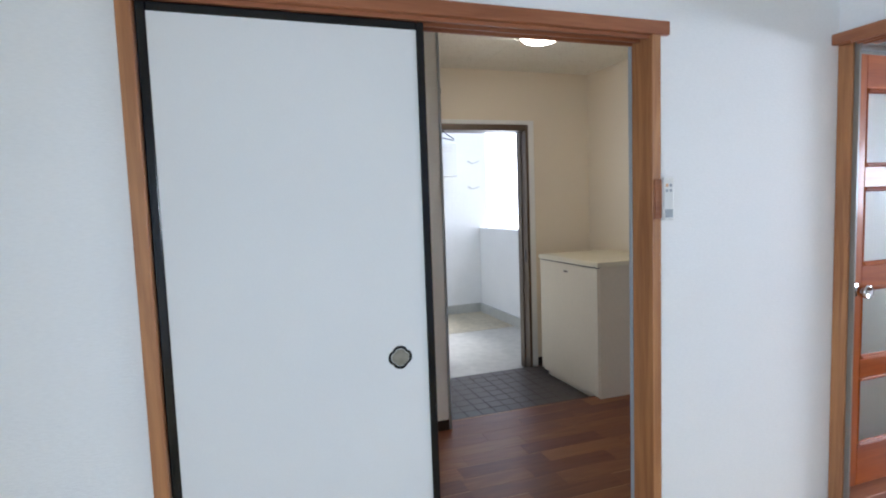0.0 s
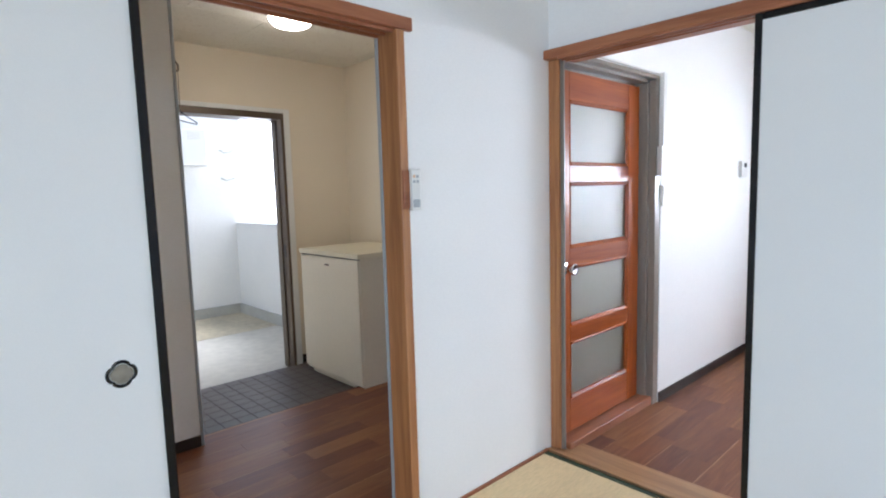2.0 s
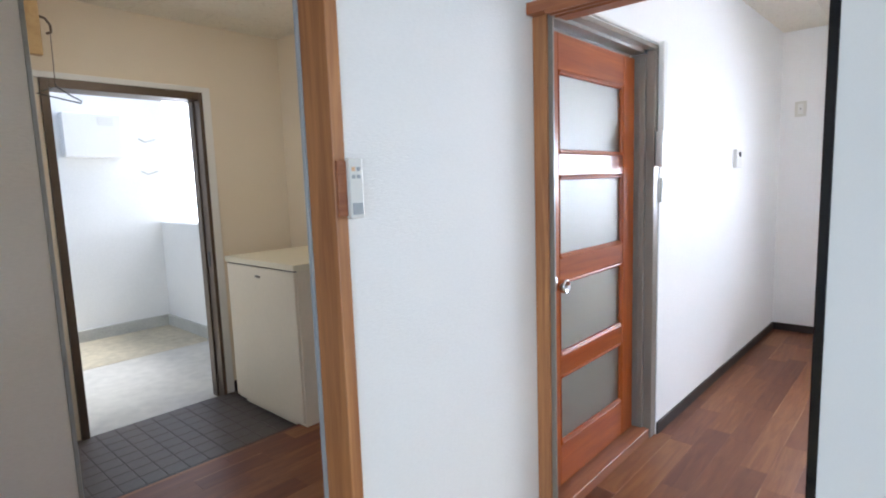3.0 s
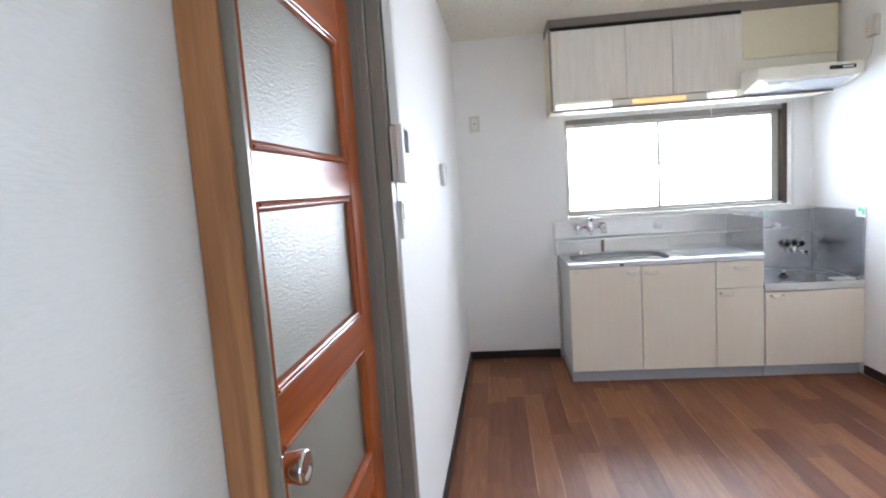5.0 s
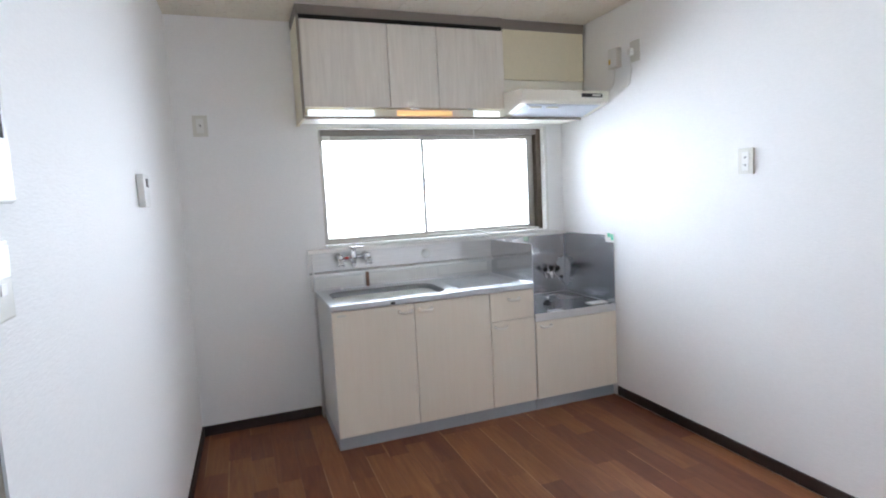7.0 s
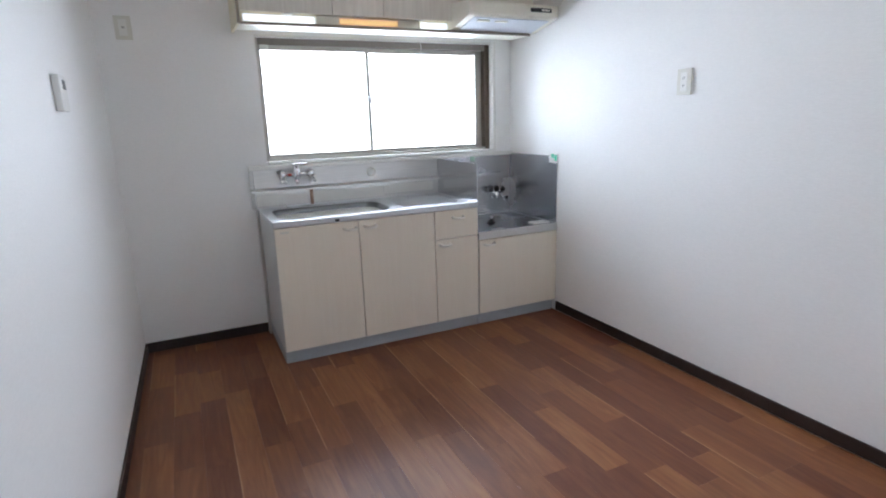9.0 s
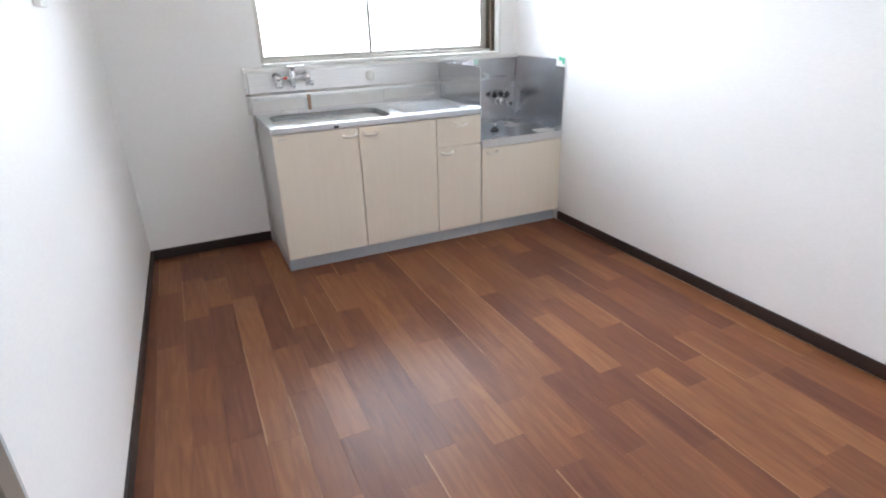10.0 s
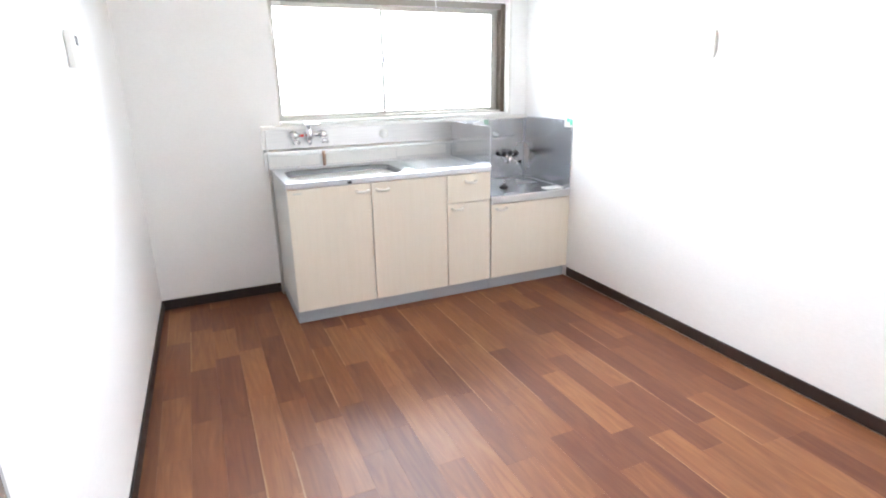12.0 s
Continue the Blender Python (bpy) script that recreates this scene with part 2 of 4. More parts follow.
M_UPDOOR = wood("ash_laminate", (0.71, 0.665, 0.59), (0.85, 0.805, 0.73), "z", 0.42, 34)
M_CARCASS = mat("carcass", (0.62, 0.62, 0.60), 0.45, var=0.04)
M_KICK = mat("grey_kick", (0.38, 0.41, 0.44), 0.4, var=0.05)
M_CREAMPAINT = mat("cream_enamel", (0.76, 0.70, 0.52), 0.4, var=0.03)
M_SHOE = mat("cream_panel", (0.78, 0.70, 0.545), 0.4, var=0.03)
M_HOOD = mat("hood_enamel", (0.80, 0.78, 0.68), 0.3, var=0.04)
M_FILTER = mat("hood_filter", (0.62, 0.66, 0.72), 0.4, var=0.05)
M_BROWN = mat("bronze_aluminium", (0.13, 0.10, 0.075), 0.4, 0.6, var=0.08)
M_SASH = mat("silver_sash", (0.52, 0.50, 0.46), 0.4, 0.4, var=0.05)
M_HEADBAR = mat("grey_bronze", (0.27, 0.245, 0.22), 0.4, 0.4, var=0.06)
# darker than the cream boards; on the pelmet front it stands for shade
M_EDGE = mat("dark_taupe_edge", (0.30, 0.26, 0.21), 0.5, var=0.05)
M_FILL = mat("brown_filler", (0.25, 0.215, 0.185), 0.6, var=0.05)
# near-black colour standing in for the shade inside gaps
M_DARK = mat("gap_shade", (0.015, 0.012, 0.010), 0.8)
M_PLASTIC = mat("white_plastic", (0.78, 0.78, 0.75), 0.35, var=0.015, bump=0.03)
M_PULL = mat("cream_pull", (0.86, 0.83, 0.76), 0.4, var=0.02)
M_IVORY = mat("ivory_plastic", (0.70, 0.69, 0.63), 0.4, var=0.02, bump=0.03)
M_BLKPL = mat("black_plastic", (0.012, 0.012, 0.014), 0.35, var=0.1)
M_SILVER = mat("silver_plastic", (0.55, 0.58, 0.62), 0.35, var=0.02, bump=0.03)
M_SCREEN = mat("dark_screen", (0.03, 0.035, 0.04), 0.08, var=0.05, bump=0)
M_TILE = mat("genkan_tile", (0.088, 0.070, 0.060), 0.5, var=0.18, scale=6, fine=80, bump=0.2)
M_CONCRETE = mat("worn_concrete", (0.54, 0.52, 0.46), 0.6, var=0.13, scale=1.6, fine=12, bump=0.1, bdist=0.002)
M_GUTTER = mat("stained_concrete", (0.50, 0.44, 0.31), 0.6, var=0.22, scale=1.8, fine=14, bump=0.1, bdist=0.002)
M_CURB = mat("grey_skirting", (0.46, 0.46, 0.42), 0.7, var=0.12, scale=5)
M_GLASSPANE = clear_pane("window_glass")
M_FIGURED = figured_glass("hammered_glass")
M_LAMP = emitter("lamp_dome", (1.0, 0.89, 0.73), 18.5)
M_TUBE = emitter("lamp_cover", (0.97, 0.99, 1.0), 0.9)
M_AMBER = emitter("amber_cover", (1.0, 0.62, 0.26), 0.55)
M_SKYGLOW = emitter("bright_sky", (1.0, 0.99, 0.98), 3.2)
M_PAPER = mat("plain_white", (0.80, 0.79, 0.76), 0.45, var=0.03)
M_GREEN = mat("green_print", (0.10, 0.55, 0.33), 0.5, var=0.05)
M_RED = mat("red_mark", (0.65, 0.06, 0.05), 0.4)
M_COPPER = mat("brown_pipe", (0.42, 0.26, 0.18), 0.4, 0.4, var=0.15)
M_WALLWOOD = wood("coat_rail_wood", (0.40, 0.26, 0.10), (0.55, 0.38, 0.17), "y", 0.5)

# ---- building helpers ----
ROOT = {}


def box(bm, x0, x1, y0, y1, z0, z1, bevel=0.0, seg=1):
    made = bmesh.ops.create_cube(bm, size=1)["verts"]
    for v in made:
        v.co = Vector(((x0 + x1) / 2 + v.co.x * (x1 - x0), (y0 + y1) / 2 + v.co.y * (y1 - y0), (z0 + z1) / 2 + v.co.z * (z1 - z0)))
    if bevel:
        edges = list({e for v in made for e in v.link_edges})
        bmesh.ops.bevel(bm, geom=edges, offset=bevel, segments=seg, affect="EDGES", profile=0.6)
    return bm


def boxed(*a, **k):
    return box(bmesh.new(), *a, **k)


def rod(bm, a, b, r, r2=None, n=16):
    """A round bar from a to b."""
    a, b = Vector(a), Vector(b)
    turn = (b - a).to_track_quat("Z", "Y").to_matrix().to_4x4()
    bmesh.ops.create_cone(bm, cap_ends=True, segments=n, radius1=r, radius2=r if r2 is None else r2, depth=(b - a).length,
                          matrix=Matrix.Translation((a + b) / 2) @ turn)
    return bm


def lathe(bm, profile, place, axis="z", n=32):
    """A turned shape from (radius, height) pairs."""
    rings = []
    for r, h in profile:
        ring = []
        for k in range(n):
            c, s = math.cos(2 * math.pi * k / n) * r, math.sin(2 * math.pi * k / n) * r
            p = {"z": (c, s, h), "x": (h, c, s), "y": (s, h, c)}[axis]
            ring.append(bm.verts.new(Vector(place) + Vector(p)))
        rings.append(ring)
    for a, b in zip(rings, rings[1:]):
        for k in range(n):
            bm.faces.new((a[k], a[(k + 1) % n], b[(k + 1) % n], b[k]))
    bm.faces.new(rings[0][::-1])
    bm.faces.new(rings[-1])
    bmesh.ops.recalc_face_normals(bm, faces=bm.faces)
    return bm


def prism(bm, outline, axis, lo, hi):
    """An outline swept along an axis: 2D points are the other two axes in xyz order."""
    def at(p, h):
        return {"x": (h, *p), "y": (p[0], h, p[1]), "z": (*p, h)}[axis]
    a = [bm.verts.new(at(p, lo)) for p in outline]
    b = [bm.verts.new(at(p, hi)) for p in outline]
    bm.faces.new(a)
    bm.faces.new(b[::-1])
    for k in range(len(outline)):
        j = (k + 1) % len(outline)
        bm.faces.new((a[k], b[k], b[j], a[j]))
    bmesh.ops.recalc_face_normals(bm, faces=bm.faces)
    return bm


def tube(points, r, n=8):
    """A bent cable or pipe as a mesh."""
    bm = bmesh.new()
    rings = []
    pts = [Vector(p) for p in points]
    for k, p in enumerate(pts):
        d = (pts[min(k + 1, len(pts) - 1)] - pts[max(k - 1, 0)]).normalized()
        u = d.cross(Vector((0.3, 0.5, 0.81))).normalized()
        w = d.cross(u)
        rings.append([bm.verts.new(p + (u * math.cos(2 * math.pi * i / n) + w * math.sin(2 * math.pi * i / n)) * r) for i in range(n)])
    for a, b in zip(rings, rings[1:]):
        for i in range(n):
            bm.faces.new((a[i], a[(i + 1) % n], b[(i + 1) % n], b[i]))
    bm.faces.new(rings[0])
    bm.faces.new(rings[-1])
    bmesh.ops.recalc_face_normals(bm, faces=bm.faces)
    return bm


def thing(name, base, label="", category="", group="", kind=""):
    ob = new(name)
    ob.empty_display_size = 0.05
    ob.location = base
    ROOT[ob] = Vector(base)
    return tagged(ob, label, category, group, kind)


def part(name, bm, material, parent=None, label="", smooth=False):
    """Links a mesh, given in world places, as one object under a thing or a part."""
    me = bpy.data.meshes.new(name)
    if parent is None:
        xs = [v.co for v in bm.verts]
        lo = Vector([min(c[i] for c in xs) for i in range(3)])
        hi = Vector([max(c[i] for c in xs) for i in range(3)])
        base = Vector(((lo.x + hi.x) / 2, (lo.y + hi.y) / 2, lo.z))
    else:
        base = ROOT[parent]
    bmesh.ops.translate(bm, verts=bm.verts, vec=-base)
    bm.to_mesh(me)
    bm.free()
    for poly in me.polygons:
        poly.use_smooth = smooth
    me.materials.append(material)
    ob = new(name, me)
    ROOT[ob] = base
    if parent is None:
        ob.location = base
    else:
        ob.parent = parent
    return tagged(ob, label)


def setting(name, bm, material, label, category):
    return tagged(part(name, bm, material), label, category, "", "structure")


# ---- the shell of the place ----
KX0, KX1, KY0, KY1, KZ = -2.72, 0.56, -1.795, 0.752, 2.39
TX0, TY0, TY1, TZ = -6.46, -2.71, 0.847, 2.42
HX0, HX1, HY0, HY1, HZ = -5.0, -1.75, 0.952, 3.23, 2.345


def north(x):
    """The face of the kitchen's north wall, which runs slightly askew."""
    return 0.741 - (x + 1.905) * 0.0154


W2A, W2B = -2.842, -2.72

# kitchen walls
bm = bmesh.new()
WY0, WY1, WZ0, WZ1 = -1.655, -0.078, 1.05, 1.785
box(bm, KX1, 0.72, KY0 - 0.15, WY0, -0.1, KZ + 0.1)
box(bm, KX1, 0.72, WY1, 1.0, -0.1, KZ + 0.1)
box(bm, KX1, 0.72, WY0, WY1, -0.1, WZ0)
box(bm, KX1, 0.72, WY0, WY1, WZ1, KZ + 0.1)
setting("wall_east", bm, M_WALL, "white papered kitchen wall with the sink window", "wall")
setting("wall_south", boxed(W2B, KX1, KY0 - 0.15, KY0, -0.1, KZ + 0.1), M_WALL, "plain white papered kitchen side wall", "wall")
bm = bmesh.new()
prism(bm, [(-1.905, north(-1.905)), (KX1, north(KX1)), (KX1, HY0), (-1.905, HY0)], "z", -0.1, KZ + 0.1)
prism(bm, [(W2B, north(W2B)), (-1.905, north(-1.905)), (-1.905, HY0), (W2B, HY0)], "z", 1.916, KZ + 0.1)
setting("wall_north", bm, M_WALL, "white papered kitchen wall holding the glazed door", "wall")

# wall between tatami room and kitchen
bm = bmesh.new()
OY0, OY1, OZ = -0.98, 0.779, 1.885
box(bm, W2A, W2B, TY0 - 0.15, OY0 - 0.03, -0.1, TZ + 0.11)
box(bm, W2A, W2B, OY0 - 0.03, TY1, 1.926, TZ + 0.11)
setting("wall_between", bm, M_WALL, "white papered wall between tatami room and kitchen", "wall")

# wall between tatami room and hall
bm = bmesh.new()
FX0, FX1, FZ = -5.327, -3.758, 1.868
box(bm, TX0 - 0.15, FX0 - 0.035, TY1, HY0, -0.1, TZ + 0.11)
box(bm, FX1 + 0.035, W2A, TY1, HY0, -0.1, TZ + 0.11)
box(bm, FX0 - 0.035, FX1 + 0.035, TY1, HY0, 1.911, TZ + 0.11)
box(bm, W2A, W2B, TY1, HY0, 1.926, TZ + 0.11)
setting("wall_hall_side", bm, M_WALL, "white papered tatami room wall facing the hall", "wall")

# far walls of the tatami room, with a wide window to the balcony
bm = bmesh.new()
box(bm, TX0 - 0.15, TX0, TY0, -2.45, -0.1, TZ + 0.11)
box(bm, TX0 - 0.15, TX0, -0.45, TY1, -0.1, TZ + 0.11)
box(bm, TX0 - 0.15, TX0, -2.45, -0.45, -0.1, 0.14)
box(bm, TX0 - 0.15, TX0, -2.45, -0.45, 1.96, TZ + 0.11)
setting("wall_tatami_west", bm, M_WALL, "white papered wall with a wide balcony window", "wall")
setting("wall_tatami_south", boxed(TX0 - 0.15, W2A, TY0 - 0.15, TY0, -0.1, TZ + 0.11), M_WALL, "plain white papered tatami room wall", "wall")
setting("ceiling_tatami", boxed(TX0, W2A, TY0, TY1, TZ, TZ + 0.08), M_PLAIN_CEIL, "plain board ceiling of the tatami room", "ceiling")


def ceiling(name, x0, x1, y0, y1, z, step_x, step_y, off_x, off_y):
    """Boards with narrow open joints, on a backing sheet, in one mesh."""
    bm = bmesh.new()
    box(bm, x0, x1, y0, y1, z + 0.012, z + 0.08)
    ys = [y0] + [y for y in np.arange(off_y - 20 * step_y, off_y + 20 * step_y, step_y) if y0 + 0.02 < y < y1 - 0.02] + [y1]
    for r, (a, b) in enumerate(zip(ys, ys[1:])):
        shift = off_x + (step_x / 2 if r % 2 else 0)
        xs = [x0] + [x for x in np.arange(shift - 20 * step_x, shift + 20 * step_x, step_x) if x0 + 0.02 < x < x1 - 0.02] + [x1]
        for c, d in zip(xs, xs[1:]):
            box(bm, c + 0.001, d - 0.001, a + 0.001, b - 0.001, z, z + 0.0115, 0.0015)
    return setting(name, bm, M_CEIL, "fissured board ceiling with visible joints", "ceiling")


ceiling("ceiling_kitchen", KX0, KX1, KY0, KY1, KZ, 0.91, 0.455, -0.1, -0.075)
ceiling("ceiling_hall", HX0, HX1, HY0, HY1, HZ, 0.91, 0.455, -3.42, 2.95)

# hall and entrance walls
bm = bmesh.new()
box(bm, HX0, -4.052, 2.205, 2.325, -0.1, HZ)
box(bm, -4.17, -4.052, 2.325, HY1, -0.1, HZ)
setting("wall_partition", bm, M_WALL, "white papered partition beside the entrance", "wall")
bm = bmesh.new()
box(bm, -2.39, -2.27, 2.12, HY1, -0.1, HZ)
box(bm, -2.27, HX1, 2.12, 2.24, -0.1, HZ)
box(bm, HX1, HX1 + 0.12, HY0, 2.24, -0.1, HZ)
setting("wall_hall_east", bm, M_CREAM, "cream papered hall wall behind the shoe cabinet", "wall")
setting("wall_hall_west", boxed(HX0 - 0.12, HX0, HY0, 2.31, -0.1, HZ), M_CREAM, "cream papered end wall of the hall", "wall")
bm = bmesh.new()
GX0, GX1, GZ = -3.81, -2.945, 1.93
box(bm, -4.17, GX0, HY1, 3.37, -0.12, HZ + 0.1)
box(bm, GX1 - 0.018, -2.25, HY1, 3.37, -0.12, HZ + 0.1)
box(bm, GX0, GX1 - 0.018, HY1, 3.37, GZ, HZ + 0.1)
setting("wall_entrance", bm, M_CREAM, "cream papered entrance wall around the front door", "wall")

# corner guard of the partition
setting("trim_corner", boxed(-4.064, -4.048, 2.199, 2.330, 0, HZ, 0.002), M_KICK, "grey corner trim of the partition", "trim")

# baseboards
def baseboard(x0, x1, y0, y1, z0=0.0, h=0.06):
    return setting("baseboard", boxed(x0, x1, y0, y1, z0, z0 + h, 0.002), M_BASE, "dark brown baseboard along the wall", "baseboard")


setting("baseboard", prism(bmesh.new(), [(-1.904, north(-1.904) - 0.009), (KX1, north(KX1) - 0.009), (KX1, north(KX1)), (-1.904, north(-1.904))], "z", 0.0, 0.06),
        M_BASE, "dark brown baseboard along the wall", "baseboard")
baseboard(KX1 - 0.009, KX1, 0.014, north(KX1) - 0.009)
baseboard(W2B, -0.02, KY0, KY0 + 0.009)
baseboard(HX0, -4.064, 2.196, 2.205)
baseboard(-2.905, -2.86, HY1 - 0.009, HY1, -0.05, 0.07)

# ground and corridor outside
setting("ground", boxed(-60, 60, -60, 60, -3.2, -3.0), M_CONCRETE, "grey ground far below the building", "ground")
bd = setting("backdrop", boxed(1.5, 1.52, -3.2, 1.6, 0.0, 3.4), M_SKYGLOW, "plain bright overcast sky outside the kitchen window", "sky")
setting("backdrop", boxed(3.0, 3.02, 3.7, 26.0, -3.0, 9.0), M_SKYGLOW, "plain bright overcast sky beyond the parapet", "sky")
setting("corridor_floor", boxed(-8.0, -2.24, 3.235, 5.82, -0.26, -0.08), M_CONCRETE, "worn pale concrete corridor floor", "floor")
setting("corridor_gutter", boxed(-8.0, -2.36, 4.72, 5.675, -0.08, -0.0765), M_GUTTER, "yellow-stained concrete gutter strip along the corridor wall", "floor")
setting("corridor_wall", boxed(-8.0, -2.24, 5.7, 5.82, -0.08, 2.6), M_OUT, "white rendered corridor wall", "wall")
setting("corridor_end", boxed(-8.12, -8.0, 3.235, 5.82, -0.26, 2.6), M_OUT, "white rendered end of the corridor", "wall")
setting("parapet", boxed(-2.36, -2.24, 3.37, 5.7, -0.08, 1.01, 0.01), M_OUT, "white rendered parapet of the open corridor", "wall")
bm = bmesh.new()
box(bm, -8.0, -2.36, 5.675, 5.7, -0.08, 0.035, 0.004)
setting("skirting_back", bm, M_CURB, "grey painted skirting of the corridor wall", "skirting")
setting("skirting_side", boxed(-2.385, -2.36, 3.37, 5.675, -0.08, 0.035, 0.004), M_CURB, "grey painted skirting of the parapet", "skirting")
setting("roof_slab", boxed(-9, 1.2, -3.2, 3.60, 2.62, 2.8), M_OUT, "concrete roof slab over the rooms", "roof")

# ---- trims of the two sliding-door openings ----
def sliding_frame_hall():
    t = thing("door_frame_1", (-4.5, 0.92, 0), "light brown timber frame around the hall fusuma opening", "door frame", "", "structure")
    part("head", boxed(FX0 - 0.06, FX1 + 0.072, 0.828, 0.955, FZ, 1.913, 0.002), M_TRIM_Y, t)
    for y in (0.852, 0.898, 0.940):
        part("track_bead", boxed(FX0, FX1, y - 0.005, y + 0.005, FZ - 0.012, FZ - 0.0005), M_TRIM_Y, t)
    part("jamb", boxed(FX0 - 0.036, FX0, 0.832, 0.955, 0.0, FZ - 0.001, 0.002), M_TRIM_Z, t)
    part("jamb", boxed(FX1, FX1 + 0.036, 0.832, 0.955, 0.0, FZ - 0.001, 0.002), M_TRIM_Z, t)
    part("seal_strip", boxed(FX1 - 0.007, FX1 - 0.0005, 0.938, 0.952, 0.023, FZ - 0.013, 0.001), M_KICK, t, "grey seal strip")
    part("sill", boxed(FX0, FX1, 0.832, 0.955, 0.001, 0.022, 0.002), M_TRIM_Y, t)


def sliding_frame_kitchen():
    t = thing("door_frame_2", (-2.78, 0, 0), "light brown timber frame around the kitchen fusuma opening", "door frame", "", "structure")
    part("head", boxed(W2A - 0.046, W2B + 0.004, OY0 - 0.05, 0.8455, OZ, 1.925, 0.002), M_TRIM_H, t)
    for x in (-2.884, -2.850, -2.815):
        part("track_bead", boxed(x - 0.005, x + 0.005, OY0, 0.77, OZ - 0.012, OZ - 0.0005), M_TRIM_H, t)
    part("jamb", boxed(W2A - 0.006, W2A + 0.006, 0.789, 0.8455, 0.021, OZ - 0.001, 0.0015), M_TRIM_Z, t)
    part("jamb", boxed(W2A - 0.044, W2B + 0.004, OY0 - 0.036, OY0, 0.021, OZ - 0.001, 0.002), M_TRIM_Z, t)
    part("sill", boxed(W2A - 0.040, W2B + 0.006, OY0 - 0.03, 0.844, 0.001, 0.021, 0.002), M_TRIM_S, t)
    for x in (-2.867, -2.832):
        part("sill_groove", boxed(x - 0.009, x + 0.009, OY0, 0.77, 0.0195, 0.0216), M_TRIM_S, t)


sliding_frame_hall()
sliding_frame_kitchen()


def fusuma(name, axis, a0, a1, depth, z0, z1, label, handle_at=None, handle_side=-1, group=""):
    """A sliding paper door: axis x or y along its width, depth its middle on the other axis."""
    mid = (a0 + a1) / 2
    t = thing(name, (mid, depth, z0) if axis == "x" else (depth, mid, z0), label, "sliding door", group)

    def b(a, c, d0, d1, e, f, bev=0.0):
        return boxed(a, c, d0, d1, e, f, bev) if axis == "x" else boxed(d0, d1, a, c, e, f, bev)
    s, k = 0.024, 0.0135
    part("panel", b(a0 + s, a1 - s, depth - 0.009, depth + 0.009, z0 + s, z1 - s), M_FUSUMA, t)
    part("stile", b(a0, a0 + s, depth - k, depth + k, z0, z1, 0.003), M_BLACK, t)
    part("stile", b(a1 - s, a1, depth - k, depth + k, z0, z1, 0.003), M_BLACK, t)
    part("top_rail", b(a0 + s, a1 - s, depth - k + 0.001, depth + k - 0.001, z1 - s, z1, 0.003), M_BLACK, t)
    part("bottom_rail", b(a0 + s, a1 - s, depth - k + 0.001, depth + k - 0.001, z0, z0 + s, 0.003), M_BLACK, t)
    if handle_at:
        ha, hz = handle_at
        bm, bm2 = bmesh.new(), bmesh.new()
        face = depth + handle_side * 0.009
        n = 48
        rim_o, rim_i, cup = [], [], []
        for q in range(n):
            an = 2 * math.pi * q / n
            lobe = 0.84 + 0.17 * abs(math.cos(2 * an)) ** 0.5
            for ring, rad, off in ((rim_o, 0.037, 0.0), (rim_i, 0.030, 0.004), (cup, 0.0265, -0.004)):
                u, v = math.cos(an) * rad * lobe, math.sin(an) * rad * lobe * 0.97
                p = (ha + u, face + handle_side * off, hz + v) if axis == "x" else (face + handle_side * off, ha + u, hz + v)
                ring.append(p)
        vo, vi = [bm.verts.new(p) for p in rim_o], [bm.verts.new(p) for p in rim_i]
        vc = [bm.verts.new(p) for p in cup]
        for q in range(n):
            j = (q + 1) % n
            bm.faces.new((vo[q], vo[j], vi[j], vi[q]))
            bm.faces.new((vi[q], vi[j], vc[j], vc[q]))
        dish = [bm2.verts.new((p[0], p[1], p[2])) for p in cup]
        c = (ha, face + handle_side * 0.0012, hz) if axis == "x" else (face + handle_side * 0.0012, ha, hz)
        for d in dish:
            if axis == "x":
                d.co.y = face + handle_side * 0.0025
            else:
                d.co.x = face + handle_side * 0.0025
        mid_v = bm2.verts.new(c)
        for q in range(n):
            bm2.faces.new((dish[q], dish[(q + 1) % n], mid_v))
        h = part("finger_pull", bm, M_BLACK, t, "black lobed rim", True)
        part("dish", bm2, M_HANDLE, h, "tarnished grey metal dish", True)
    return t


M_HANDLE = mat("tarnished_dish", (0.30, 0.28, 0.24), 0.45, 0.5, var=0.15, scale=30)
fusuma("fusuma_door", "x", -5.324, -4.562, 0.874, 0.024, 1.856, "white paper sliding door in a black lacquered frame", (-4.674, 0.855), -1, "hall fusuma")
fusuma("fusuma_door", "x", -5.322, -4.572, 0.919, 0.024, 1.856, "white paper sliding door stacked behind its pair", None, -1, "hall fusuma")
fusuma("fusuma_door", "y", -0.93, -0.032, -2.867, 0.024, 1.872, "white paper sliding door pushed half open to the kitchen", None, -1, "kitchen fusuma")
fusuma("fusuma_door", "y", -0.975, -0.085, -2.832, 0.024, 1.872, "white paper sliding door stacked towards the kitchen", None, -1, "kitchen fusuma")


# ---- the glazed door to the hall ----
def moulding(edge, way, near, far, q):
    """Section of a glazing bead: a rounded roll, a quirk and a lower roll down to the glass, as (depth, offset) pairs."""
    steps = ((0.0, 0.0), (-0.0035, 0.0015), (-0.0045, 0.004), (-0.0030, 0.0065), (0.0012, 0.0072), (0.0012, 0.0088), (-0.0008, 0.0105), (0.0010, 0.0135), (0.0060, 0.0160))
    out = [(near + q * d, edge + way * o) for d, o in steps]
    return out + [(far, edge + way * 0.016), (far, edge)]


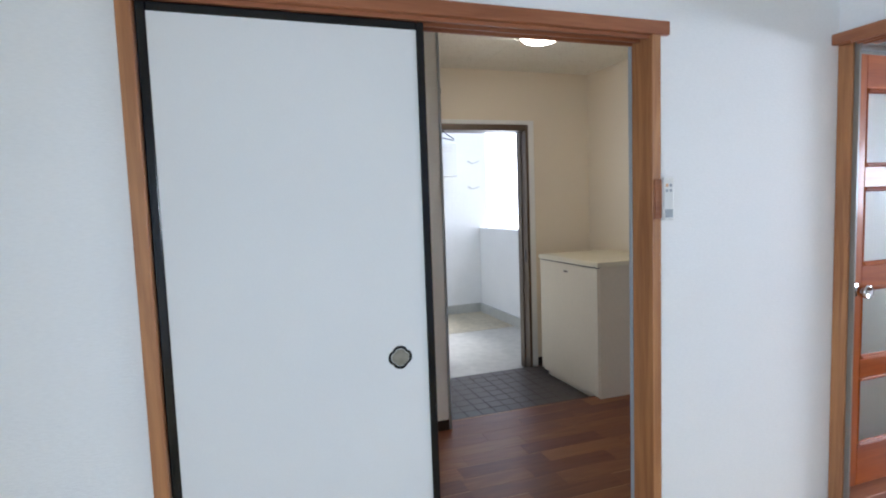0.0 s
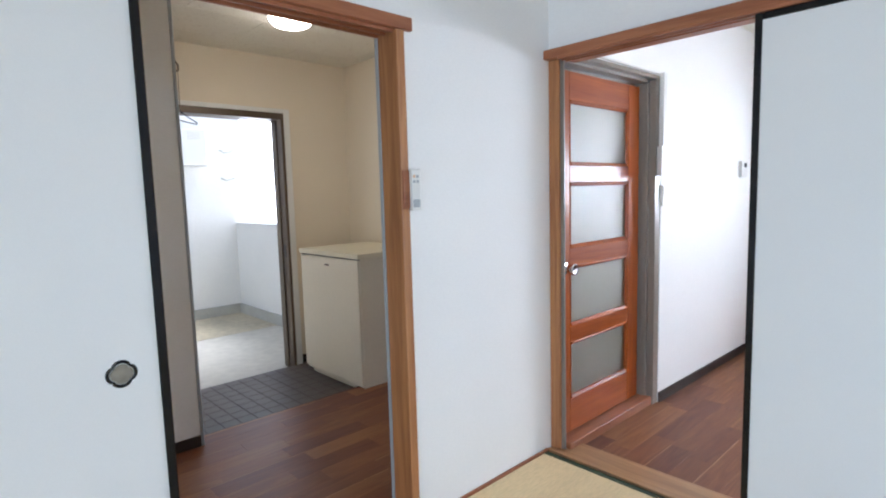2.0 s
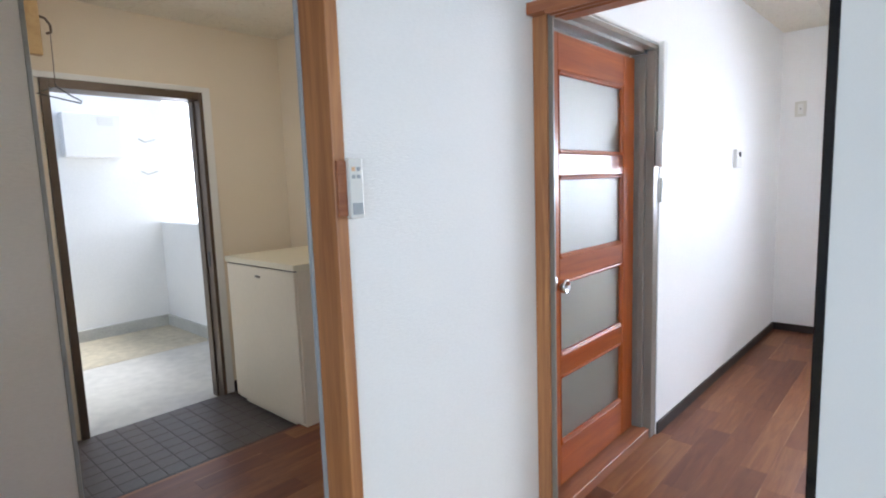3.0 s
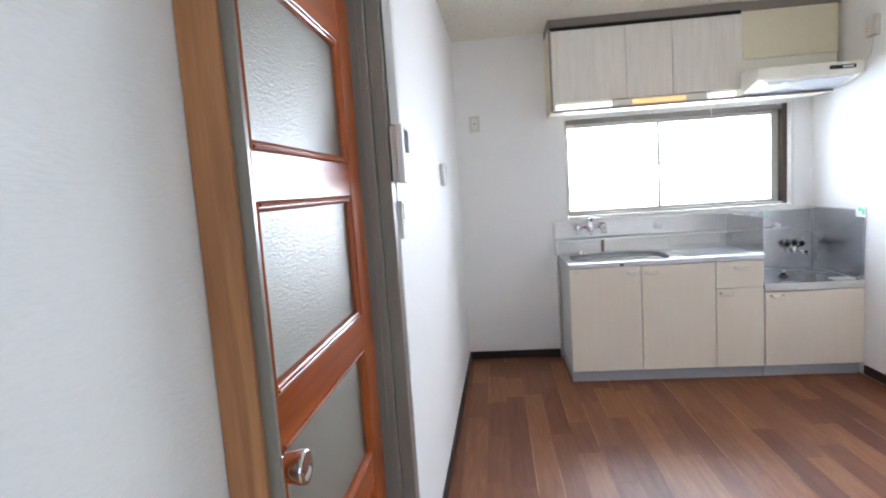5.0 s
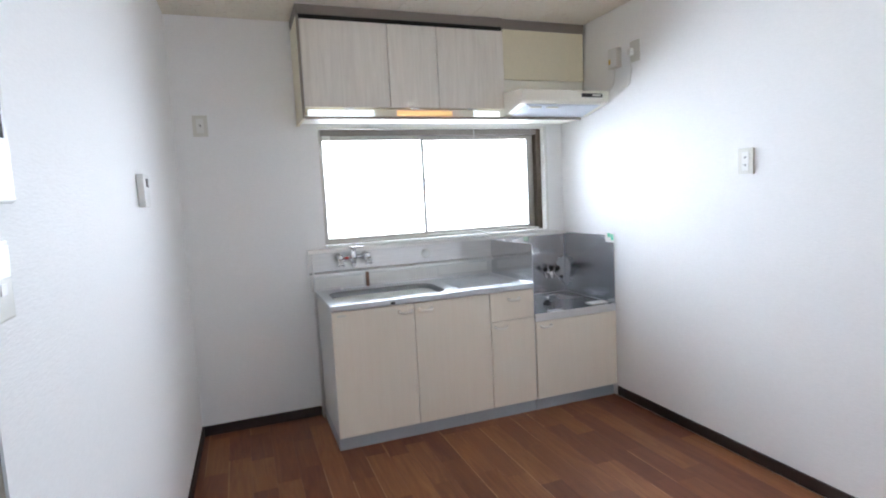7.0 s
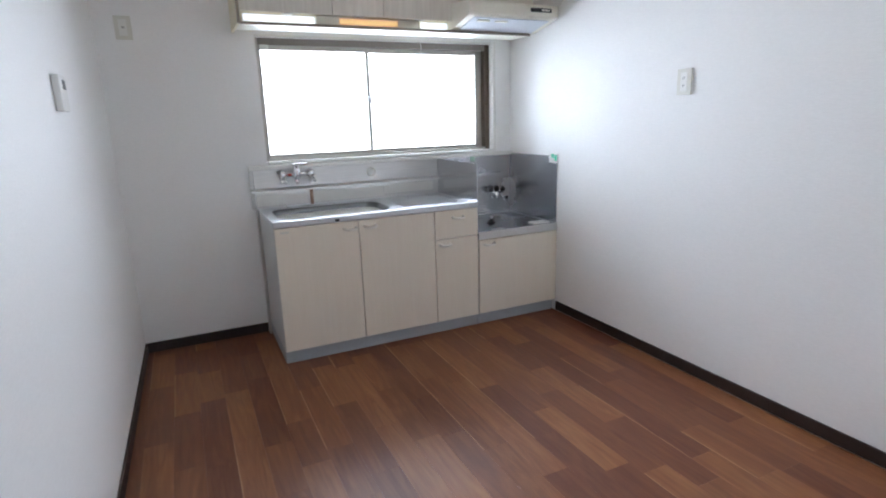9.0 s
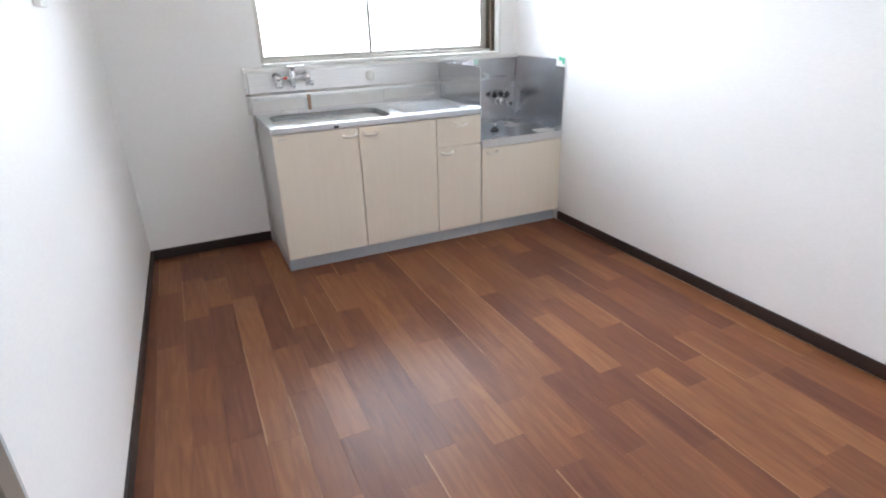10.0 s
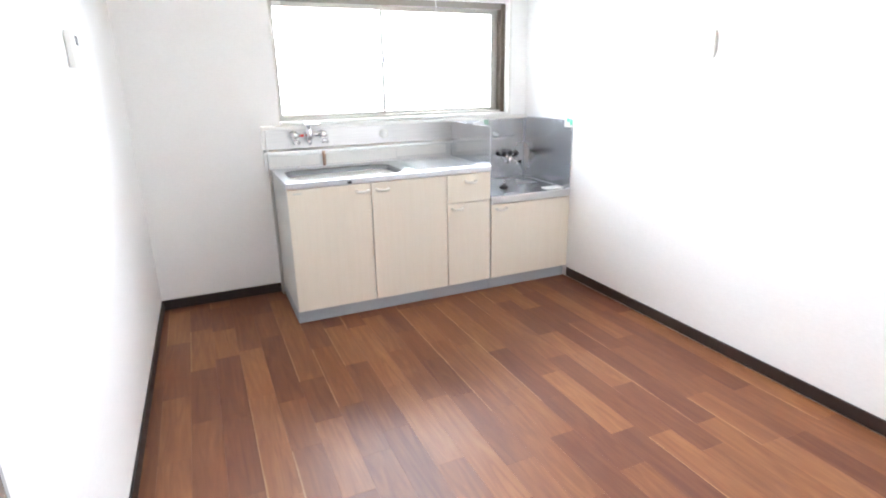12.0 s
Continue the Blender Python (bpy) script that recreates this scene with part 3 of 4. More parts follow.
def glazed_door():
    t = thing("door_1", (-2.45, 0.82, 0.055), "orange-brown varnished door with four hammered glass panes", "door", "", "structure")
    L, R, GL, GR, y0, y1 = -2.815, -2.004, -2.705, -2.120, 0.826, 0.862
    part("stile", boxed(L, GL, y0, y1, 0.054, 1.858, 0.003), M_ORANGE_Z, t)
    part("stile", boxed(GR, R, y0, y1, 0.054, 1.858, 0.003), M_ORANGE_Z, t)
    panes = [(1.411, 1.722), (1.002, 1.324), (0.605, 0.910), (0.228, 0.522)]
    edges = [1.858] + [z for p in panes for z in (p[1], p[0])] + [0.054]
    for a, b in zip(edges[0::2], edges[1::2]):
        part("rail", boxed(GL, GR, y0 + 0.001, y1 - 0.001, b, a, 0.003), M_ORANGE_X, t)
    for z0, z1 in panes:
        p = part("pane", boxed(GL + 0.001, GR - 0.001, 0.841, 0.847, z0 + 0.001, z1 - 0.001), M_FIGURED, t, "hammered obscure glass")
        p.visible_shadow = False
        for near, far in ((0.828, 0.8408), (0.860, 0.8472)):
            q = 1 if near < far else -1
            for u, v in ((z0, 1), (z1, -1)):
                part("glazing_bead", prism(bmesh.new(), moulding(u, v, near, far, q), "x", GL + 0.016, GR - 0.016), M_ORANGE_X, p)
            for u, v in ((GL, 1), (GR, -1)):
                part("glazing_bead", prism(bmesh.new(), [(b, a) for a, b in moulding(u, v, near, far, q)], "z", z0, z1), M_ORANGE_Z, p)
    k = part("knob", lathe(bmesh.new(), [(0.011, 0.0), (0.011, -0.018), (0.020, -0.023), (0.024, -0.028), (0.028, -0.056), (0.027, -0.060), (0.021, -0.0605), (0.018, -0.058)],
                           (-2.752, 0.826, 0.905), "y"), M_CHROME, t, "brushed steel door knob", True)
    part("rose", lathe(bmesh.new(), [(0.03, 0.0), (0.03, -0.004), (0.027, -0.006)], (-2.752, 0.826, 0.905), "y"), M_CHROME, k, "", True)
    f = thing("door_frame_3", (-2.45, 0.80, 0), "taupe painted steel frame of the glazed door", "door frame", "", "structure")
    part("jamb", boxed(W2A + 0.007, W2A + 0.018, 0.772, 0.806, 0.022, 1.884, 0.001), M_GREY, f)
    part("jamb", boxed(-2.001, -1.9065, 0.850, 0.950, 0.0, 1.861, 0.002), M_GREY, f)
    part("jamb_step", boxed(-1.985, -1.9065, 0.785, 0.8495, 0.0, 1.877, 0.002), M_GREY, f)
    part("jamb_bead", boxed(-1.9875, -1.9852, 0.806, 0.814, 0.0, 1.876, 0.001), M_GREY, f)
    part("jamb_face", boxed(-1.968, -1.9065, 0.744, 0.7845, 0.0, 1.892, 0.002), M_GREY, f)
    part("head", boxed(-2.818, -2.0015, 0.850, 0.950, 1.862, 1.915, 0.002), M_GREY, f)
    part("head_step", boxed(-2.818, -1.9855, 0.785, 0.8495, 1.878, 1.915, 0.002), M_GREY, f)
    part("head_face", boxed(-2.818, -1.9065, 0.744, 0.7845, 1.893, 1.915, 0.002), M_GREY, f)
    part("threshold", boxed(-2.815, -1.9685, 0.752, 0.90, 0.001, 0.050, 0.003), M_TRIM_Y, f, "pale timber threshold")


glazed_door()

# ---- kitchen window ----
def kitchen_window():
    t = thing("window_1", (0.64, -0.848, WZ0), "bronze aluminium sliding window with two obscure panes", "window", "", "structure")
    x0, x1 = 0.60, 0.70
    # white lining of the reveal
    part("lining", boxed(KX1 - 0.012, x0, WY0 - 0.012, WY0 + 0.012, WZ0, WZ1, 0.002), M_PLASTIC, t)
    part("lining", boxed(KX1 + 0.002, x0, WY1 - 0.006, WY1 - 0.0005, WZ0, WZ1 - 0.003), M_PLASTIC, t)
    part("lining", boxed(KX1 + 0.002, x0, WY0 + 0.012, WY1 - 0.006, WZ1 - 0.014, WZ1 - 0.0005), M_PLASTIC, t)
    part("window_sill", boxed(KX1 - 0.03, x0, WY0 + 0.012, WY1 - 0.012, WZ0 - 0.004, WZ0 + 0.012, 0.002), M_PLASTIC, t)
    part("window_frame", boxed(x0, x1, WY0 + 0.0, WY0 + 0.045, WZ0 + 0.012, WZ1 - 0.014, 0.002), M_BROWN, t)
    part("window_frame", boxed(x0, x1, WY1 - 0.022, WY1, WZ0 + 0.012, WZ1 - 0.014, 0.002), M_SASH, t)
    part("window_frame", boxed(x0, x1, WY0 + 0.045, WY1 - 0.022, WZ1 - 0.052, WZ1 - 0.014, 0.002), M_HEADBAR, t)
    part("window_frame", boxed(x0, x1, WY0 + 0.045, WY1 - 0.022, WZ0 + 0.012, WZ0 + 0.030, 0.002), M_SASH, t)
    mid = -0.765

    def sash(y0, y1, x, wl, wr):
        z0, z1 = WZ0 + 0.030, WZ1 - 0.052
        s = part("sash", boxed(x, x + 0.022, y1 - wl, y1, z0, z1, 0.002), M_SASH, t)
        part("sash_stile", boxed(x, x + 0.022, y0, y0 + wr, z0, z1, 0.002), M_SASH, s)
        part("sash_rail", boxed(x + 0.001, x + 0.021, y0 + wr, y1 - wl, z1 - 0.028, z1, 0.002), M_SASH, s)
        part("sash_rail", boxed(x + 0.001, x + 0.021, y0 + wr, y1 - wl, z0, z0 + 0.020, 0.002), M_SASH, s)
        p = part("pane", boxed(x + 0.009, x + 0.013, y0 + wr, y1 - wl, z0 + 0.020, z1 - 0.028), M_GLASSPANE, s, "pale obscure glass")
        p.visible_shadow = False
        return s
    sash(mid - 0.006, WY1 - 0.022, 0.612, 0.012, 0.022)
    s2 = sash(WY0 + 0.045, mid + 0.016, 0.652, 0.012, 0.05)
    c = part("crescent_lock", lathe(bmesh.new(), [(0.016, 0.0), (0.016, -0.012), (0.010, -0.016)], (0.612, mid + 0.005, 1.41), "x", 20), M_KICK, t, "metal crescent lock", True)
    part("lever", boxed(0.594, 0.602, mid - 0.004, mid + 0.012, 1.40, 1.445, 0.002), M_CHROME, c)
    part("pull_cord", tube([(0.598, -1.128, WZ1 - 0.014), (0.597, -1.130, WZ1 - 0.045), (0.598, -1.129, WZ1 - 0.085)], 0.0022), M_PLASTIC, t, "short white cord", True)
    part("latch_tab", boxed(0.598, 0.600, -0.16, -0.11, WZ1 - 0.075, WZ1 - 0.052), M_PLASTIC, t, "white plastic tab")


kitchen_window()


# ---- balcony window of the tatami room ----
def balcony_window():
    t = thing("window_2", (TX0 - 0.10, -1.45, 0.14), "silver aluminium frame of the wide balcony window", "window", "", "structure")
    x0, x1 = TX0 - 0.075, TX0 - 0.025
    part("sill", boxed(x0, x1, -2.45, -0.45, 0.1405, 0.17, 0.002), M_SASH, t)
    part("head", boxed(x0, x1, -2.45, -0.45, 1.93, 1.9595, 0.002), M_SASH, t)
    for y in (-2.435, -1.45, -0.465):
        part("stile", boxed(x0 + 0.002, x1 - 0.002, y - 0.0145, y + 0.0145, 0.1705, 1.9295, 0.002), M_SASH, t)


balcony_window()

# ---- tatami ----
def tatami_mat():
    w, h = 0.885, 1.765
    t = thing("tatami_mat", (-3.786, -0.937, 0.0), "straw-coloured tatami mat with dark green cloth hems", "tatami mat", "tatami mats")
    part("mat_face", boxed(-3.786 + 0.03, -3.786 + w - 0.03, -0.937, -0.937 + h, 0.002, 0.02, 0.002), M_TATAMI, t)
    part("hem", boxed(-3.786, -3.786 + 0.03, -0.937, -0.937 + h, 0.002, 0.021, 0.002), M_HEM, t, "dark green cloth hem")
    part("hem", boxed(-3.786 + w - 0.03, -3.786 + w, -0.937, -0.937 + h, 0.002, 0.021, 0.002), M_HEM, t, "dark green cloth hem")
    return t


first = tatami_mat()
for i in range(4):
    for j in range(2):
        if i or j:
            copy_thing(first, pose(-3.786 - i * 0.888, -0.937 - j * 1.768, 0))
setting("floor_tatami", boxed(TX0, W2A - 0.041, TY0, TY1, -0.1, 0.0), M_SUB, "timber bed under the tatami mats", "floor")
setting("trim_floor", boxed(FX1 + 0.036, W2A - 0.041, 0.834, 0.8465, 0.001, 0.026, 0.002), M_TRIM_Y, "thin timber strip along the wall foot", "trim")

# ---- kitchen sink cabinets ----
def d_handle(parent, y, z, x=-0.020):
    """A small arched cream pull on a door front."""
    pts = [(x, y + 0.034, z + 0.002), (x - 0.013, y + 0.034, z + 0.001), (x - 0.019, y + 0.028, z - 0.003), (x - 0.020, y, z - 0.005),
           (x - 0.019, y - 0.028, z - 0.003), (x - 0.013, y - 0.034, z + 0.001), (x, y - 0.034, z + 0.002)]
    return part("handle", tube(pts, 0.0080), M_PULL, parent, "cream plastic pull", True)


def sink_cabinet():
    t = thing("sink_cabinet", (0.27, -0.6, 0), "pale wood-grain sink cabinet with three doors and a drawer", "cabinet")
    part("body", boxed(0.0, 0.535, -1.199, -0.002, 0.07, 0.758), M_CARCASS, t)
    part("kick", boxed(0.006, 0.535, -1.199, -0.002, 0.0, 0.069, 0.001), M_KICK, t, "grey kick board")
    x = -0.018
    d = part("door", boxed(x, -0.0005, -0.449, -0.003, 0.074, 0.756, 0.0025), M_SINKDOOR, t)
    d_handle(d, -0.400, 0.718)
    part("maker_plate", boxed(x - 0.0008, x + 0.0005, -0.075, -0.030, 0.728, 0.738), M_IVORY, d, "small pale plate")
    d = part("door", boxed(x, -0.0005, -0.906, -0.4535, 0.074, 0.756, 0.0025), M_SINKDOOR, t)
    d_handle(d, -0.515, 0.718)
    d = part("drawer", boxed(x, -0.0005, -1.196, -0.9105, 0.590, 0.756, 0.0025), M_SINKDOOR, t)
    d_handle(d, -1.060, 0.712)
    d = part("door", boxed(x, -0.0005, -1.196, -0.9105, 0.074, 0.5855, 0.0025), M_SINKDOOR, t)
    d_handle(d, -0.970, 0.555)


def stove_cabinet():
    t = thing("stove_cabinet", (0.27, -1.5, 0), "low pale wood-grain stove cabinet with one door", "cabinet")
    part("body", boxed(0.0, 0.535, -1.788, -1.203, 0.07, 0.552), M_CARCASS, t)
    part("kick", boxed(0.006, 0.535, -1.775, -1.203, 0.0, 0.069, 0.001), M_KICK, t, "grey kick board")
    d = part("door", boxed(-0.018, -0.0005, -1.788, -1.206, 0.074, 0.550, 0.0025), M_SINKDOOR, t)
    d_handle(d, -1.272, 0.523)


def worktop():
    """Stainless top with a pressed bowl and a ribbed drainer."""
    t = thing("sink_worktop", (0.27, -0.6, 0.76), "stainless steel worktop with pressed bowl and drainer", "worktop")
    X0, X1, Y0, Y1, Z = -0.022, 0.545, -1.20, 0.002, 0.790
    bx0, bx1, by0, by1 = 0.055, 0.435, -0.690, -0.050
    bm = bmesh.new()
    n = 10

    def ring(off, z, shift=0.0):
        r = max(0.09 - off * 0.6, 0.03)
        out = []
        a0, a1, b0, b1 = bx0 + off, bx1 - off, by0 + off, by1 - off
        for cx, cy, st in ((a1 - r, b1 - r, 0), (a0 + r, b1 - r, 90), (a0 + r, b0 + r, 180), (a1 - r, b0 + r, 270)):
            for k in range(n + 1):
                an = radians(st + 90 * k / n)
                out.append((cx + r * math.cos(an), cy + r * math.sin(an), z))
        return out
    rings = [ring(0.0, Z - 0.002), ring(0.004, Z - 0.004), ring(0.012, Z - 0.02), ring(0.022, Z - 0.15), ring(0.045, Z - 0.172), ring(0.10, Z - 0.178)]
    vs = [[bm.verts.new(p) for p in r] for r in rings]
    m = len(vs[0])
    for a, b in zip(vs, vs[1:]):
        for k in range(m):
            bm.faces.new((a[k], b[k], b[(k + 1) % m], a[(k + 1) % m]))
    bm.faces.new(vs[-1])
    # the deck around the bowl: join the rim to a rectangle
    bmesh.ops.recalc_face_normals(bm, faces=bm.faces)
    for f in bm.faces:
        if f.normal.z < -0.5:
            f.normal_flip()
    # the bowl's inner shade is in this darker steel colour
    part("bowl", bm, M_BASIN_SHADE, t, "pressed stainless bowl, coloured darker for its inner shade", True)
    bm = bmesh.new()
    rim, rect = [bm.verts.new(p) for p in rings[0]], []
    for p in rings[0]:
        cx, cy = (bx0 + bx1) / 2, (by0 + by1) / 2
        ux, uy = p[0] - cx, p[1] - cy
        s = min(((X1 - cx) / ux) if ux > 1e-6 else ((X0 + 0.004 - cx) / ux if ux < -1e-6 else 9e9), ((Y1 - 0.004 - cy) / uy) if uy > 1e-6 else ((-0.74 - cy) / uy if uy < -1e-6 else 9e9))
        rect.append(bm.verts.new((cx + ux * s, cy + uy * s, Z - 0.002)))
    for k in range(m):
        bm.faces.new((rim[k], rim[(k + 1) % m], rect[(k + 1) % m], rect[k]))
    bmesh.ops.recalc_face_normals(bm, faces=bm.faces)
    for f in bm.faces:
        if f.normal.z < -0.5:
            f.normal_flip()
    part("deck", bm, M_DECK, t)
    bm = bmesh.new()
    # corner fills of the deck
    box(bm, X0 + 0.004, X1, Y0, -0.74, Z - 0.012, Z - 0.0021)
    part("drainer", bm, M_DECK, t)
    for k in range(7):
        x = 0.10 + k * 0.045
        part("rib", boxed(x - 0.006, x + 0.006, -1.12, -0.76, Z - 0.004, Z + 0.005, 0.0035), M_DECK, t)
    part("front_edge", boxed(X0, X0 + 0.012, Y0, Y1, Z - 0.030, Z + 0.002, 0.004, 2), M_DECK, t)
    part("side_edge", boxed(X0 + 0.012, X1, Y1 - 0.010, Y1 + 0.001, Z - 0.030, Z + 0.001, 0.003), M_DECK, t)
    part("side_edge", boxed(X0 + 0.012, X1, Y0 - 0.0005, Y0 + 0.010, Z - 0.030, Z + 0.001, 0.003), M_DECK, t)
    part("corner_deck", boxed(X0 + 0.01, X0 + 0.07, -0.05, Y1 - 0.01, Z - 0.006, Z - 0.0024), M_DECK, t)
    part("corner_deck", boxed(0.44, X1, -0.05, Y1 - 0.01, Z - 0.006, Z - 0.0024), M_DECK, t)
    part("corner_deck", boxed(X0 + 0.01, X0 + 0.07, -0.76, -0.66, Z - 0.006, Z - 0.0026), M_DECK, t)
    part("corner_deck", boxed(0.44, X1, -0.76, -0.66, Z - 0.006, Z - 0.0026), M_DECK, t)
    part("clip", boxed(X0 - 0.003, X0 + 0.002, -0.345, -0.320, Z - 0.026, Z - 0.012, 0.001), M_BLKPL, t, "dark metal clip")
    part("stopper_knob", lathe(bmesh.new(), [(0.016, 0.0), (0.016, 0.006), (0.011, 0.012), (0.011, 0.020), (0.004, 0.023)], (0.475, -0.150, Z - 0.003), "z", 20), M_CHROME, t, "chrome stopper knob", True)
    part("overflow_plate", boxed(0.428, 0.434, -0.41, -0.33, Z - 0.075, Z - 0.045, 0.002), M_CHROME, t, "slotted overflow plate")
    part("drain_cover", lathe(bmesh.new(), [(0.055, 0.0), (0.055, 0.004), (0.02, 0.007)], (0.25, -0.33, Z - 0.178)), M_BLKPL, t, "", True)


def splashback():
    t = thing("splashback", (0.54, -0.87, 0.60), "dull stainless splashback panels behind sink and stove", "splashback")
    part("panel", boxed(0.548, 0.558, -1.20, 0.032, 0.785, 1.018, 0.001), M_STEEL, t)
    part("panel", boxed(0.548, 0.558, -1.793, -1.2005, 0.60, 1.018, 0.001), M_DULL, t, "dull stained steel")
    part("side_panel", boxed(-0.005, 0.5475, -1.7945, -1.788, 0.60, 1.03, 0.001), M_DULL, t, "dull stained steel")
    part("divider", boxed(-0.004, 0.5475, -1.2045, -1.2012, 0.60, 1.018), M_PLATE, t, "upright steel divider beside the stove")
    part("corner_seam", boxed(0.5445, 0.5478, -1.7878, -1.7845, 0.60, 1.02), M_KICK, t, "grey corner seam")
    part("top_cap", boxed(0.525, 0.5585, -1.787, 0.034, 1.0185, 1.043, 0.003), M_CAP, t)
    prof = [(0.5475, 0.905), (0.520, 0.893), (0.518, 0.883), (0.5475, 0.878)]
    part("ledge", prism(bmesh.new(), prof, "y", -1.20, 0.030), M_STEEL, t)
    part("ledge", prism(bmesh.new(), prof, "y", -1.70, -1.206), M_DULL, t)
    part("left_return", prism(bmesh.new(), [(0.547, 1.018), (0.530, 1.018), (0.505, 0.79), (0.505, 0.0), (0.547, 0.0)], "y", 0.004, 0.012), M_STEEL, t)
    # three thin white strips below the ledge
    part("polished_strip", boxed(0.5462, 0.5476, -0.80, -0.34, 0.800, 0.866), M_PAPER, t, "long white strip on the splashback")
    part("polished_strip", boxed(0.5462, 0.5476, -1.16, -0.805, 0.812, 0.870), M_PAPER, t, "long white strip on the splashback")
    part("polished_strip", boxed(0.5462, 0.5476, -0.30, 0.02, 0.800, 0.860), M_PAPER, t, "long white strip on the splashback")
    c = part("hole_cap", lathe(bmesh.new(), [(0.030, 0.0), (0.030, -0.004), (0.026, -0.006)], (0.548, -0.722, 0.962), "x", 32), M_IVORY, t, "round ivory cap", True)
    part("cap_face", lathe(bmesh.new(), [(0.023, 0.0), (0.022, -0.0015)], (0.5418, -0.722, 0.962), "x", 32), M_PLASTIC, c, "", True)
    part("sticker", boxed(0.5466, 0.5478, -1.49, -1.455, 0.985, 1.02), mat("pale_sticker", (0.50, 0.70, 0.60), 0.5), t, "small pale green sticker")


def stove_shelf():
    t = thing("stove_shelf", (0.27, -1.5, 0.553), "stained stainless steel stove shelf", "worktop")
    part("deck", boxed(-0.010, 0.547, -1.787, -1.203, 0.575, 0.598, 0.001), M_DULL, t)
    part("front_edge", boxed(-0.022, -0.0105, -1.787, -1.203, 0.553, 0.601, 0.004, 2), M_STEEL, t)



def mixer_tap():
    y, z, x = -0.235, 0.985, 0.547
    t = thing("mixer_tap", (x, y, z), "chrome two-handle wall mixer tap", "tap")
    part("bridge", rod(bmesh.new(), (0.49, y + 0.085, z), (0.49, y - 0.085, z), 0.015), M_CHROME, t, "", True)
    for s, nm in ((1, "hot_tap"), (-1, "cold_tap")):
        yy = y + s * 0.085
        a = part(nm, lathe(bmesh.new(), [(0.026, 0.0), (0.026, -0.01), (0.014, -0.014), (0.014, -0.05), (0.022, -0.055), (0.022, -0.075), (0.012, -0.082)], (x, yy, z), "x", 24), M_CHROME, t, "", True)
        bm = bmesh.new()
        for q in range(4):
            an = radians(45 + 90 * q)
            rod(bm, (0.455, yy, z - 0.028), (0.455, yy + 0.026 * math.cos(an), z - 0.028 + 0.026 * math.sin(an)), 0.009, 0.011, 10)
        part("cross_handle", bm, M_CHROME, a, "", True)
    part("body", lathe(bmesh.new(), [(0.012, -0.035), (0.022, -0.022), (0.024, 0.02), (0.017, 0.035), (0.017, 0.06), (0.010, 0.064)], (0.488, y, z), "z", 24), M_CHROME, t, "", True)
    part("lever", boxed(0.40, 0.50, y - 0.055, y + 0.038, z + 0.062, z + 0.071, 0.004, 2), M_CHROME, t)
    part("nozzle", lathe(bmesh.new(), [(0.006, -0.062), (0.014, -0.050), (0.016, -0.034)], (0.488, y, z), "z", 20), M_CHROME, t, "", True)
    part("red_mark", boxed(0.468, 0.476, y + 0.034, y + 0.056, z - 0.007, z + 0.007), M_RED, t, "red mark")
    part("supply_pipe", rod(bmesh.new(), (0.536, y - 0.09, 0.79), (0.536, y - 0.09, 0.88), 0.010), M_COPPER, t, "brown copper pipe", True)


def gas_cock(y, z):
    t = thing("gas_cock", (0.547, y, z - 0.03), "wall gas cock with three black knobs on a chrome body", "gas cock")
    part("wall_flange", lathe(bmesh.new(), [(0.034, 0.0), (0.034, -0.005), (0.028, -0.009)], (0.547, y, z), "x", 24), M_CHROME, t, "", True)
    part("body", lathe(bmesh.new(), [(0.018, -0.008), (0.022, -0.020), (0.029, -0.034), (0.031, -0.048), (0.026, -0.062), (0.012, -0.068)], (0.547, y, z), "x", 28), M_CHROME, t, "round chrome body", True)
    part("arm", rod(bmesh.new(), (0.505, y + 0.056, z + 0.020), (0.505, y - 0.056, z + 0.020), 0.010), M_CHROME, t, "", True)
    for dy, dz in ((0.050, 0.030), (0.0, 0.036), (-0.050, 0.030)):
        k = part("knob", lathe(bmesh.new(), [(0.009, 0.0), (0.017, 0.004), (0.018, 0.020), (0.015, 0.028), (0.006, 0.031)], (0.503, y + dy, z + dz - 0.004), "z", 20), M_BLKPL, t, "black plastic knob", True)
        part("grip", boxed(0.486, 0.520, y + dy - 0.004, y + dy + 0.004, z + dz + 0.018, z + dz + 0.032, 0.003), M_BLKPL, k)
    part("outlet", rod(bmesh.new(), (0.495, y - 0.022, z - 0.010), (0.475, y - 0.058, z - 0.016), 0.009, 0.008), M_CHROME, t, "", True)
    part("outlet_cap", rod(bmesh.new(), (0.475, y - 0.058, z - 0.016), (0.468, y - 0.072, z - 0.018), 0.012), M_BLKPL, t, "black rubber cap", True)


sink_cabinet()
stove_cabinet()
worktop()
splashback()
stove_shelf()
mixer_tap()
gas_cock(-1.645, 0.735)

stub = thing("gas_pipe_stub", (0.22, -1.43, 0.598), "short capped gas pipe stub on the stove shelf", "pipe")
part("collar", lathe(bmesh.new(), [(0.030, 0.0), (0.030, 0.007), (0.020, 0.012)], (0.22, -1.43, 0.598), "z", 20), M_BLKPL, stub, "black collar", True)
part("pipe", lathe(bmesh.new(), [(0.016, 0.008), (0.016, 0.030), (0.020, 0.034), (0.020, 0.046), (0.008, 0.052)], (0.22, -1.43, 0.598), "z", 20), M_CHROME, stub, "chrome pipe end", True)
tagged(part("paper_note", boxed(0.02, 0.10, -1.76, -1.64, 0.5985, 0.604, 0.001), M_PAPER), "folded white paper lying on the stove shelf", "paper")
n1 = thing("notice", (0.05, -1.786, 0.985), "green and white notice stuck on the steel side panel", "notice")
